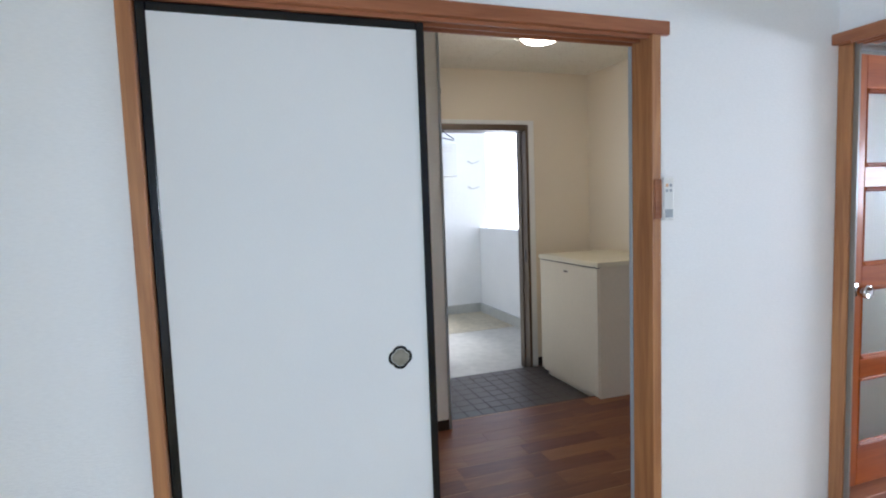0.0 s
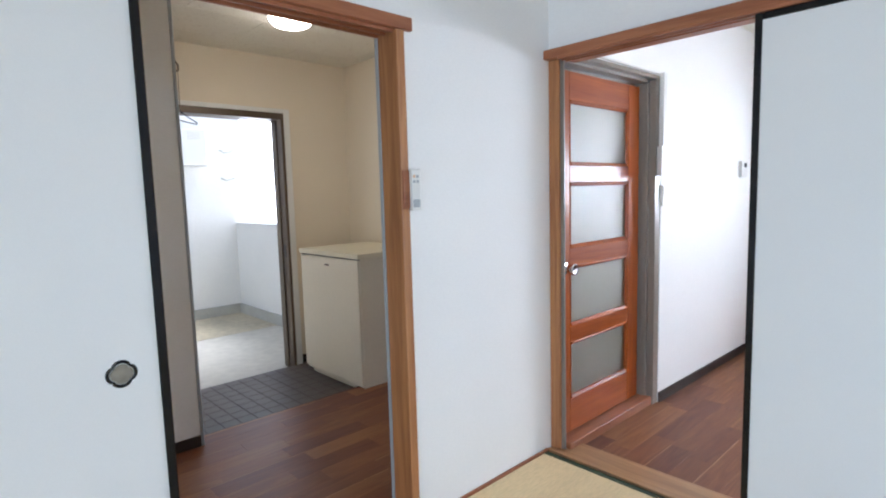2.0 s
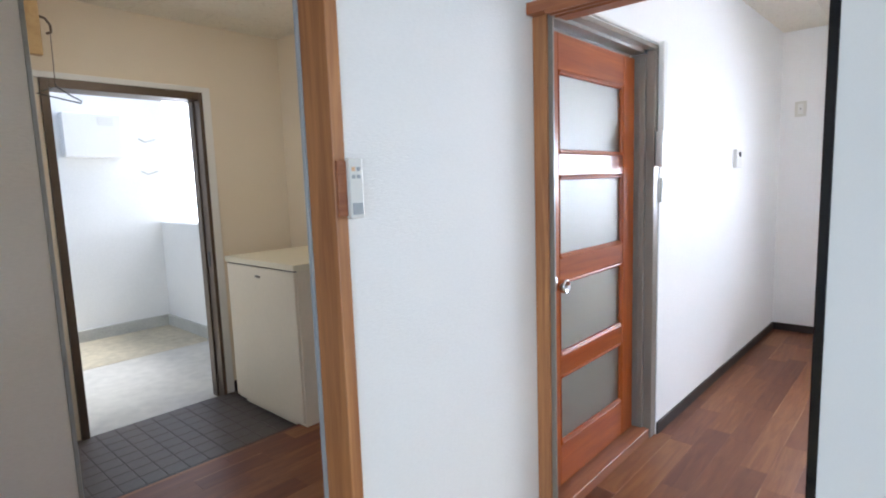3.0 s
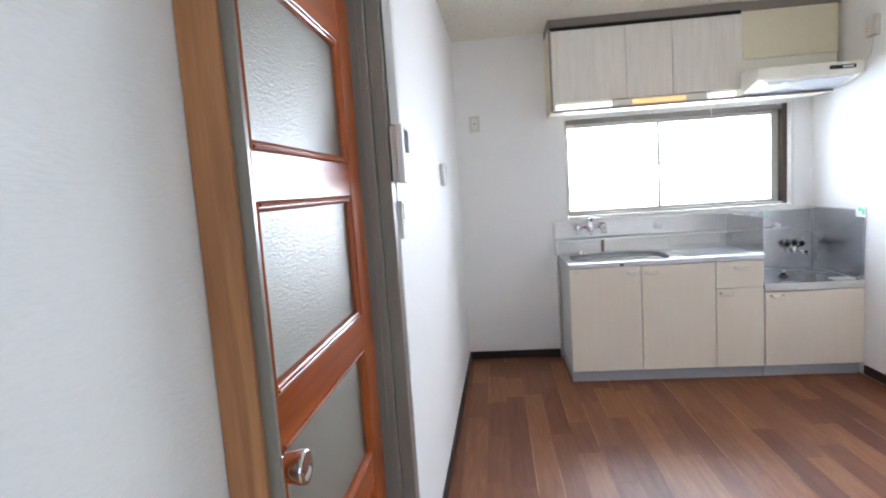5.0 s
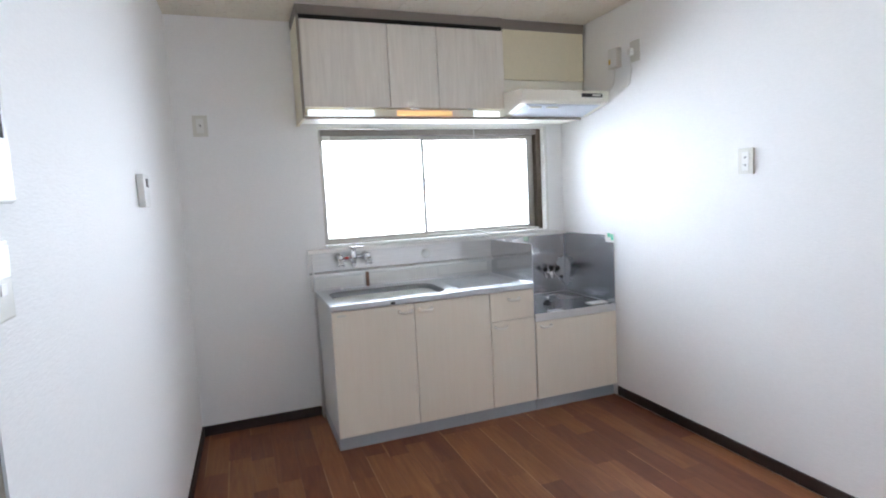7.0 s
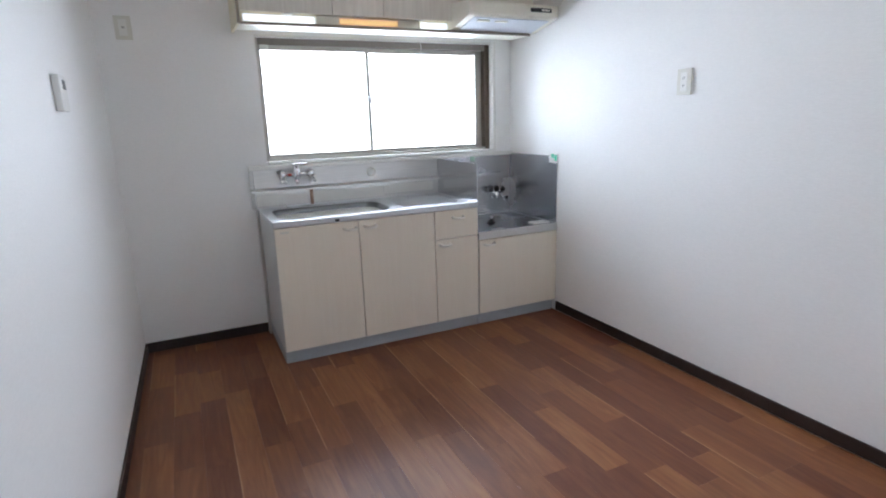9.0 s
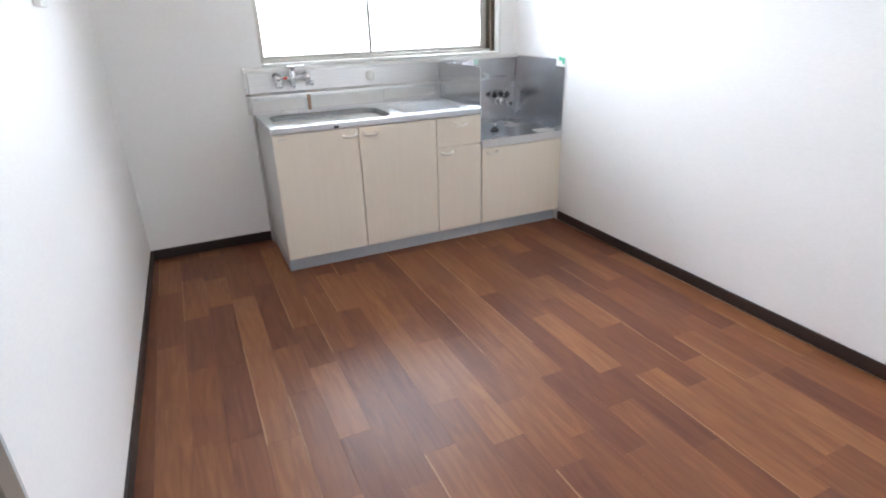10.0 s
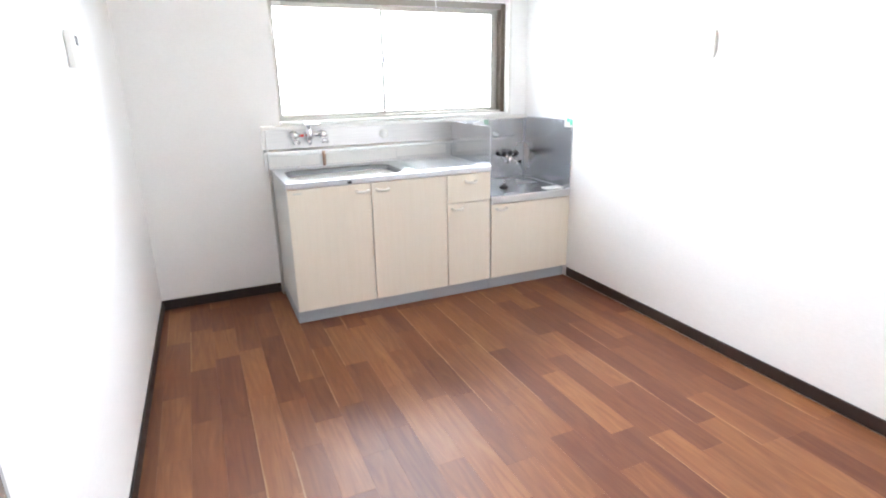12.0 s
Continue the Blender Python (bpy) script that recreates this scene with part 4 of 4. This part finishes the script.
part("sheet", boxed(-0.012, 0.075, -1.7878, -1.786, 0.985, 1.045), M_PAPER, n1)
for k, (a, b, c, d) in enumerate(((-0.008, 0.018, 1.0, 1.036), (0.022, 0.050, 1.018, 1.042))):
    part("printed_bar", boxed(a, b, -1.7861, -1.7852, c, d), M_GREEN, n1, "green print")


# ---- wall cabinets and hood ----
UX = 0.25


def wall_cabinets():
    z0, z1 = 1.850, 2.310
    for k, (a, b) in enumerate(((0.024, -0.456), (-0.456, -0.752), (-0.752, -1.187))):
        t = thing("wall_cabinet", (0.4, (a + b) / 2, z0), "pale ash-grain wall cabinet unit above the sink", "cabinet", "wall cabinets")
        part("body", boxed(UX + 0.001, 0.558, b + 0.001, a - 0.001, z0, z1), M_CREAMPAINT, t)
        d = part("door", boxed(UX - 0.019, UX, b + 0.002, a - 0.002, z0 - 0.004, z1, 0.002), M_UPDOOR, t, "pale ash-grain door")
        part("handle", boxed(UX - 0.016, UX - 0.003, (a + b) / 2 - 0.03, (a + b) / 2 + 0.03, z0 - 0.010, z0 - 0.0045, 0.001), M_CHROME, d, "thin metal finger pull")
    t = thing("cabinet_pelmet", (0.4, -0.55, 1.79), "cream shelf and side panel under the wall cabinets", "shelf")
    part("side_panel", boxed(UX - 0.019, 0.558, 0.0245, 0.039, 1.785, 2.325, 0.001), M_CREAMPAINT, t)
    part("bottom_board", boxed(UX - 0.012, 0.45, -1.735, 0.0242, 1.785, 1.797, 0.001), M_HOOD, t)
    # thin dark strip painting the shadow line at the bottom board's front
    part("edge_band", boxed(UX - 0.021, UX - 0.0125, -1.735, 0.024, 1.781, 1.7965, 0.001), M_EDGE, t, "front edge band with the board's shade in its colour")
    part("side_edge", boxed(UX - 0.021, UX - 0.0195, 0.0245, 0.039, 1.785, 2.325), M_EDGE, t, "taupe edge of the side panel")
    bm = box(bmesh.new(), UX - 0.006, 0.555, -1.187, 0.038, 2.340, 2.389)
    part("filler", box(bm, UX + 0.006, 0.555, -1.79, -1.1875, 2.3265, 2.389), M_FILL, t, "taupe filler up to the ceiling")
    # solid dark block in place of the shaded gap above the doors
    part("shadow_gap", boxed(UX + 0.001, 0.555, -1.187, 0.0240, 2.3105, 2.3395), M_DARK, t, "near-black strip for the shade in the gap")
    t = thing("strip_light", (0.33, -0.55, 1.798), "under-cabinet strip light with amber cover", "lamp")
    part("housing", boxed(UX + 0.012, 0.42, -0.98, -0.37, 1.7975, 1.845, 0.004), M_HOOD, t)
    part("amber_cover", boxed(UX + 0.004, UX + 0.0115, -0.84, -0.50, 1.806, 1.834, 0.002), M_AMBER, t, "amber lit cover")
    part("diffuser", boxed(UX + 0.008, UX + 0.03, -0.365, 0.005, 1.804, 1.838, 0.006, 2), M_TUBE, t, "white tube cover")
    part("diffuser", boxed(UX + 0.008, UX + 0.03, -1.16, -0.99, 1.804, 1.838, 0.006, 2), M_TUBE, t, "white tube cover")


def range_hood():
    t = thing("range_hood", (0.3, -1.46, 1.79), "cream enamel range hood with slim slanting canopy", "range hood")
    y0, y1 = -1.768, -1.189
    part("upper_panel", boxed(UX - 0.012, 0.558, y0, y1, 2.025, 2.325, 0.002), M_CREAMPAINT, t)
    part("lower_panel", boxed(UX - 0.004, 0.558, y0, y1, 1.92, 2.024, 0.002), M_HOOD, t)
    part("canopy", prism(bmesh.new(), [(UX - 0.005, 1.943), (0.02, 1.924), (0.0, 1.918), (0.0, 1.858), (0.012, 1.848), (0.228, 1.8005), (0.50, 1.8005), (0.50, 1.943)], "y", y0 - 0.01, y1 + 0.014), M_HOOD, t)
    part("filter", prism(bmesh.new(), [(0.035, 1.8425), (0.035, 1.8385), (0.222, 1.7975), (0.222, 1.8015)], "y", y0 + 0.03, y1 - 0.03), M_FILTER, t, "pale blue filter panel")
    for y in (-1.30, -1.42):
        part("grip", boxed(0.06, 0.085, y - 0.04, y + 0.04, 1.825, 1.838, 0.003), M_HOOD, t)
    c = part("control_strip", boxed(-0.004, 0.0005, -1.73, -1.58, 1.880, 1.903, 0.003), M_BLKPL, t, "black control strip")
    part("label_bar", boxed(-0.0055, -0.004, -1.715, -1.655, 1.886, 1.897), M_IVORY, c, "pale label")


wall_cabinets()
range_hood()


# ---- plates, switches and boxes on the walls ----
def wall_box(name, label, category, base, solids, group=""):
    """solids: name, extents, material, bevel, label; the first is the plate."""
    t = thing(name, base, label, category, group)
    for nm, e, material, bev, lb in solids:
        part(nm, boxed(*e, bev, 2) if bev else boxed(*e), material, t, lb)
    return t


# on the south wall
ys = KY0
wall_box("outlet", "ivory double wall outlet on the white wall", "outlet", (-0.957, ys, 1.36), [
    ("plate", (-0.998, -0.917, ys, ys + 0.009, 1.361, 1.479), M_IVORY, 0.003, ""),
    ("insert", (-0.976, -0.939, ys + 0.009, ys + 0.0115, 1.378, 1.462), M_PLASTIC, 0.001, ""),
    ("slot", (-0.962, -0.959, ys + 0.0115, ys + 0.0119, 1.432, 1.442), M_BLKPL, 0, ""),
    ("slot", (-0.955, -0.952, ys + 0.0115, ys + 0.0119, 1.432, 1.442), M_BLKPL, 0, ""),
    ("slot", (-0.962, -0.959, ys + 0.0115, ys + 0.0119, 1.398, 1.408), M_BLKPL, 0, ""),
    ("slot", (-0.955, -0.952, ys + 0.0115, ys + 0.0119, 1.398, 1.408), M_BLKPL, 0, "")])
wall_box("gas_alarm", "ivory gas alarm box with a yellow mark", "alarm", (-0.06, ys, 2.04), [
    ("case", (-0.105, -0.020, ys, ys + 0.035, 2.04, 2.155, ), M_IVORY, 0.005, ""),
    ("front", (-0.099, -0.026, ys + 0.035, ys + 0.038, 2.046, 2.149), M_PLASTIC, 0.001, ""),
    ("mark", (-0.050, -0.032, ys + 0.038, ys + 0.0392, 2.066, 2.094), mat("yellow_mark", (0.7, 0.5, 0.1), 0.5), 0, "yellow mark")])
o = wall_box("outlet", "ivory wall outlet with a plugged cord", "outlet", (-0.225, ys, 2.04), [
    ("plate", (-0.266, -0.186, ys, ys + 0.009, 2.042, 2.160), M_IVORY, 0.003, ""),
    ("plug", (-0.222, -0.192, ys + 0.009, ys + 0.034, 2.080, 2.118), M_PLASTIC, 0.006, "white plug")])
cord = part("cord", tube([(-0.207, ys + 0.026, 2.082), (-0.205, ys + 0.020, 2.05), (-0.200, ys + 0.010, 2.0), (-0.185, ys + 0.006, 1.965), (-0.178, ys + 0.006, 1.93),
                          (-0.150, ys + 0.006, 1.915), (-0.10, ys + 0.006, 1.925)], 0.003), M_PLASTIC, o, "thin white cord", True)
tagged(part("alarm_cord", tube([(-0.045, ys + 0.006, 2.04), (-0.046, ys + 0.006, 2.0), (-0.03, ys + 0.006, 1.95), (0.0, ys + 0.006, 1.925)], 0.0025), M_PLASTIC, None, "", True),
       "thin white cord below the gas alarm", "cord")
# on the east wall
xe = KX1
wall_box("outlet", "ivory wall outlet beside the window", "outlet", (xe, 0.567, 1.73), [
    ("plate", (xe - 0.009, xe, 0.528, 0.606, 1.731, 1.848), M_IVORY, 0.003, ""),
    ("insert", (xe - 0.0115, xe - 0.009, 0.548, 0.586, 1.75, 1.83), M_PLASTIC, 0.001, ""),
    ("slot", (xe - 0.0119, xe - 0.0115, 0.562, 0.565, 1.785, 1.797), M_BLKPL, 0, ""),
    ("slot", (xe - 0.0119, xe - 0.0115, 0.569, 0.572, 1.785, 1.797), M_BLKPL, 0, "")])
# on the north wall
yn = north(-1.9)
wall_box("intercom", "white wall intercom with a small dark screen", "intercom", (-1.92, yn, 1.352), [
    ("back_box", (-1.960, -1.880, yn - 0.020, yn - 0.0005, 1.356, 1.518), M_PLASTIC, 0.003, ""),
    ("case", (-1.984, -1.872, yn - 0.042, yn - 0.020, 1.352, 1.522), M_PLASTIC, 0.005, ""),
    ("bezel", (-1.966, -1.890, yn - 0.0434, yn - 0.042, 1.432, 1.512), M_SILVER, 0.0006, "pale grey bezel"),
    ("screen", (-1.958, -1.898, yn - 0.0446, yn - 0.0434, 1.440, 1.505), M_SCREEN, 0.0008, "dark glossy screen"),
    ("button_panel", (-1.965, -1.885, yn - 0.0430, yn - 0.042, 1.364, 1.432), M_PLASTIC, 0.0005, "")])
yn = north(-1.86)
wall_box("light_switch", "ivory light switch plate with a white rocker", "switch", (-1.866, yn, 1.183), [
    ("plate", (-1.903, -1.832, yn - 0.011, yn, 1.183, 1.300), M_IVORY, 0.003, ""),
    ("rocker", (-1.893, -1.845, yn - 0.0155, yn - 0.011, 1.244, 1.292), M_PLASTIC, 0.002, "white rocker"),
    ("indicator", (-1.882, -1.860, yn - 0.0135, yn - 0.011, 1.220, 1.238), M_PLASTIC, 0.001, "small white key")])
yn = north(-0.64)
wall_box("heater_remote", "white water heater remote with a small display", "remote", (-0.64, yn, 1.344), [
    ("case", (-0.700, -0.585, yn - 0.022, yn, 1.344, 1.460), M_PLASTIC, 0.004, ""),
    ("display", (-0.655, -0.605, yn - 0.0228, yn - 0.022, 1.415, 1.445), M_SCREEN, 0, "grey display")])
# cable duct over and beside the glazed door
yn = north(-1.93)
t = thing("cable_duct", (-1.93, yn, 1.5225), "white plastic cable duct beside the door frame", "cable duct")
part("vertical_run", boxed(-1.938, -1.897, yn - 0.028, yn - 0.0005, 1.5225, 1.930, 0.003), M_PLASTIC, t)
part("horizontal_run", boxed(W2B + 0.004, -1.9555, yn - 0.012, yn + 0.002, 1.916, 1.930, 0.003), M_PLASTIC, t)
# remote holder on the timber jamb in the tatami room
wall_box("air_conditioner_remote", "slim white remote control in a wall holder", "remote", (-3.69, 0.83, 1.216), [
    ("holder", (-3.756, -3.728, 0.822, 0.8318, 1.240, 1.376), M_TRIM_Y, 0.002, "brown timber backing"),
    ("handset", (-3.7275, -3.684, 0.812, 0.831, 1.233, 1.381), M_PLASTIC, 0.004, ""),
    ("button", (-3.720, -3.710, 0.8105, 0.812, 1.350, 1.360), mat("orange_button", (0.75, 0.48, 0.26), 0.5), 0.0005, "orange button"),
    ("button", (-3.704, -3.694, 0.8105, 0.812, 1.350, 1.360), M_KICK, 0.0005, "grey button"),
    ("button", (-3.704, -3.694, 0.8105, 0.812, 1.332, 1.341), M_KICK, 0.0005, "grey button"),
    ("button", (-3.720, -3.710, 0.8105, 0.812, 1.332, 1.341), M_KICK, 0.0005, "grey button"),
    ("lower_clip", (-3.722, -3.690, 0.8108, 0.812, 1.243, 1.272), M_KICK, 0.0005, "")])


# ---- entrance ----
def shoe_cabinet():
    t = thing("shoe_cabinet", (-2.69, 2.62, -0.05), "cream shoe cabinet with a pale laminate top", "cabinet")
    part("body", boxed(-2.982, -2.392, 2.247, 2.995, -0.001, 0.874, 0.001), M_SHOE, t)
    part("plinth", boxed(-2.94, -2.392, 2.345, 2.995, -0.05, -0.0015), M_SHOE, t)
    part("top", boxed(-3.010, -2.392, 2.235, 3.000, 0.8745, 0.908, 0.003), M_CREAMPAINT, t)
    # dark strip paints the shade in the slot between door and top
    part("shadow_gap", boxed(-2.996, -2.9825, 2.251, 2.992, 0.8665, 0.874), M_DARK, t, "near-black strip for the shade under the top")
    d = part("door", boxed(-3.000, -2.9825, 2.251, 2.992, 0.02, 0.866, 0.002), M_SHOE, t)
    part("handle", boxed(-3.008, -3.000, 2.600, 2.650, 0.806, 0.818, 0.003), M_BROWN, d, "small bronze pull")


shoe_cabinet()
e = thing("door_frame_4", (-3.4, 3.25, -0.06), "bronze aluminium entrance door frame with pale casing", "door frame", "", "structure")
part("casing", boxed(GX1 - 0.018, GX1 + 0.034, 3.215, 3.2295, -0.05, GZ + 0.03, 0.002), M_PLASTIC, e)
part("casing", boxed(GX0 - 0.03, GX1 - 0.018, 3.215, 3.2295, GZ - 0.002, GZ + 0.03, 0.002), M_PLASTIC, e)
part("jamb", boxed(GX1 - 0.042, GX1 - 0.019, 3.21, 3.38, -0.078, GZ - 0.003, 0.002), M_BROWN, e)
part("jamb_stop", boxed(GX1 - 0.052, GX1 - 0.042, 3.29, 3.35, -0.078, GZ - 0.05, 0.002), M_BROWN, e)
part("jamb", boxed(GX0 + 0.001, GX0 + 0.04, 3.21, 3.38, -0.078, GZ - 0.003, 0.002), M_BROWN, e)
part("head", boxed(GX0 + 0.04, GX1 - 0.042, 3.21, 3.38, GZ - 0.05, GZ - 0.003, 0.002), M_BROWN, e)
part("strike_plate", boxed(GX1 - 0.044, GX1 - 0.0421, 3.24, 3.27, 0.82, 0.92), M_BLKPL, e, "dark strike plate")
dleaf = thing("entrance_door", (-3.80, 3.80, -0.06), "pale steel entrance door swung wide open outwards", "door")
part("leaf", boxed(-3.825, -3.788, 3.385, 4.18, -0.06, GZ - 0.03, 0.003), M_IVORY, dleaf)
hnd = part("handle_plate", boxed(-3.7875, -3.776, 3.40, 3.46, 0.53, 0.92, 0.004), M_CHROME, dleaf, "tall polished handle plate")
part("lever", rod(bmesh.new(), (-3.776, 3.43, 0.74), (-3.735, 3.43, 0.74), 0.009), M_CHROME, hnd, "", True)

LX, LY = -3.37, 2.27
lamp = thing("ceiling_light", (LX, LY, HZ - 0.09), "round frosted ceiling light, switched on", "ceiling light")
part("base", lathe(bmesh.new(), [(0.135, 0.0), (0.135, -0.022), (0.128, -0.026)], (LX, LY, HZ), "z", 40), M_PLASTIC, lamp, "", True)
part("dome", lathe(bmesh.new(), [(0.126, -0.026), (0.120, -0.042), (0.105, -0.058), (0.075, -0.070), (0.035, -0.077), (0.004, -0.079)], (LX, LY, HZ), "z", 40), M_LAMP, lamp, "glowing opal dome", True)

rail = thing("coat_rail", (-3.95, 2.9, 1.97), "pale timber coat board with a hook and cord", "coat rail")
part("board", boxed(-4.051, -3.850, 2.88, 2.92, 1.97, 2.300, 0.003), M_WALLWOOD, rail)
part("hook", tube([(-3.850, 2.90, 2.15), (-3.825, 2.90, 2.145), (-3.806, 2.90, 2.115), (-3.806, 2.90, 2.085), (-3.825, 2.90, 2.075)], 0.006), M_BROWN, rail, "dark metal hook", True)
part("cord", tube([(-3.810, 2.90, 2.08), (-3.812, 2.90, 1.95), (-3.815, 2.90, 1.845)], 0.002), M_BROWN, rail, "thin cord", True)
hg = tube([(-3.815, 2.90, 1.848), (-3.812, 2.90, 1.836), (-3.76, 2.92, 1.806), (-3.70, 2.94, 1.778), (-3.705, 2.938, 1.768), (-3.80, 2.90, 1.778), (-3.90, 2.86, 1.79), (-3.83, 2.895, 1.826)], 0.0035)
tagged(part("coat_hanger", hg, M_BLKPL, None, "", True), "dark wire coat hanger hanging from the rail", "hanger")

eb = thing("meter_box", (-2.91, 5.64, 1.66), "white metal meter box on the corridor wall", "meter box")
part("case", boxed(-3.16, -2.68, 5.57, 5.6995, 1.66, 2.06, 0.006), M_PLASTIC, eb)
for k in range(5):
    part("louvre", boxed(-2.88, -2.75, 5.566, 5.571, 1.955 + k * 0.016, 1.963 + k * 0.016, 0.001), M_IVORY, eb)
for z in (1.50, 1.82):
    tagged(part("wall_cable", tube([(-2.50, 5.69, z + 0.03), (-2.44, 5.69, z), (-2.40, 5.69, z + 0.01), (-2.34, 5.69, z + 0.03)], 0.006), M_CURB, None, "", True), "grey cable along the corridor wall", "cable")

# ---- floors laid piece by piece ----
def plank_mesh_floor(name, x0, x1, y0, y1, label, off, seed, width):
    f = setting(name, boxed(x0, x1, y0, y1, -0.12, -0.009), M_SUB, label, "floor")
    planks_for(f, x0, x1, y0, y1, width, off, seed)


PLANK_CACHE = {}


def planks_for(f, x0, x1, y0, y1, width, off_y, seed):
    """Boards of a few stock lengths; each is an object on a shared mesh, centred on itself."""
    rnd = random.Random(seed)
    base = ROOT[f]
    y = off_y - 40 * width
    while y < y1:
        a, b = max(y, y0), min(y + width, y1)
        if b - a > 0.012:
            x = x0 - rnd.random() * 0.8
            while x < x1:
                ln = rnd.choice((0.34, 0.45, 0.47, 0.56, 0.66))
                c, d = max(x, x0), min(x + ln, x1)
                if d - c > 0.02:
                    key = (round(d - c, 4), round(b - a, 4))
                    if key not in PLANK_CACHE:
                        h, k = key[0] / 2 - 0.0001, key[1] / 2 - 0.0001
                        bm = boxed(-h, h, -k, k, -0.008, 0.0)
                        bmesh.ops.bevel(bm, geom=[e for e in bm.edges if all(v.co.z > -0.001 for v in e.verts)], offset=0.0004, segments=1, affect="EDGES")
                        me = bpy.data.meshes.new("plank")
                        bm.to_mesh(me)
                        bm.free()
                        me.materials.append(M_PLANK)
                        PLANK_CACHE[key] = me
                    ob = new("plank", PLANK_CACHE[key])
                    ob.parent = f
                    ob.location = Vector(((c + d) / 2, (a + b) / 2, 0)) - base
                x += ln
        y += width


plank_mesh_floor("floor_kitchen", W2B + 0.006, KX1, KY0, KY1 + 0.028, "reddish brown wood plank floor of the kitchen", 0.334, 3, 0.1115)
plank_mesh_floor("floor_hall", HX0, HX1, HY0 + 0.004, 2.32, "reddish brown wood plank floor of the hall", 0.96, 5, 0.1115)

g = setting("floor_entrance", boxed(-4.052, -2.39, 2.33, 3.23, -0.14, -0.0518), mat("tile_grout", (0.070, 0.058, 0.050), 0.8), "dark grey tiled entrance floor", "floor")
setting("step_nosing", boxed(-4.047, -2.39, 2.3205, 2.3295, -0.14, -0.0005, 0.002), M_BASE, "dark edge of the raised hall floor", "trim")
TILE = bpy.data.meshes.new("tile")
bm = boxed(-0.048, 0.048, -0.048, 0.048, -0.01, 0.006)
bmesh.ops.bevel(bm, geom=[e for e in bm.edges if all(v.co.z > 0 for v in e.verts)], offset=0.002, segments=1, affect="EDGES")
bm.to_mesh(TILE)
bm.free()
TILE.materials.append(M_TILE)
for i in range(16):
    for j in range(9):
        ob = new("tile", TILE)
        ob.parent = g
        ob.location = Vector((-3.998 + i * 0.1, 2.382 + j * 0.1, -0.056)) - ROOT[g]
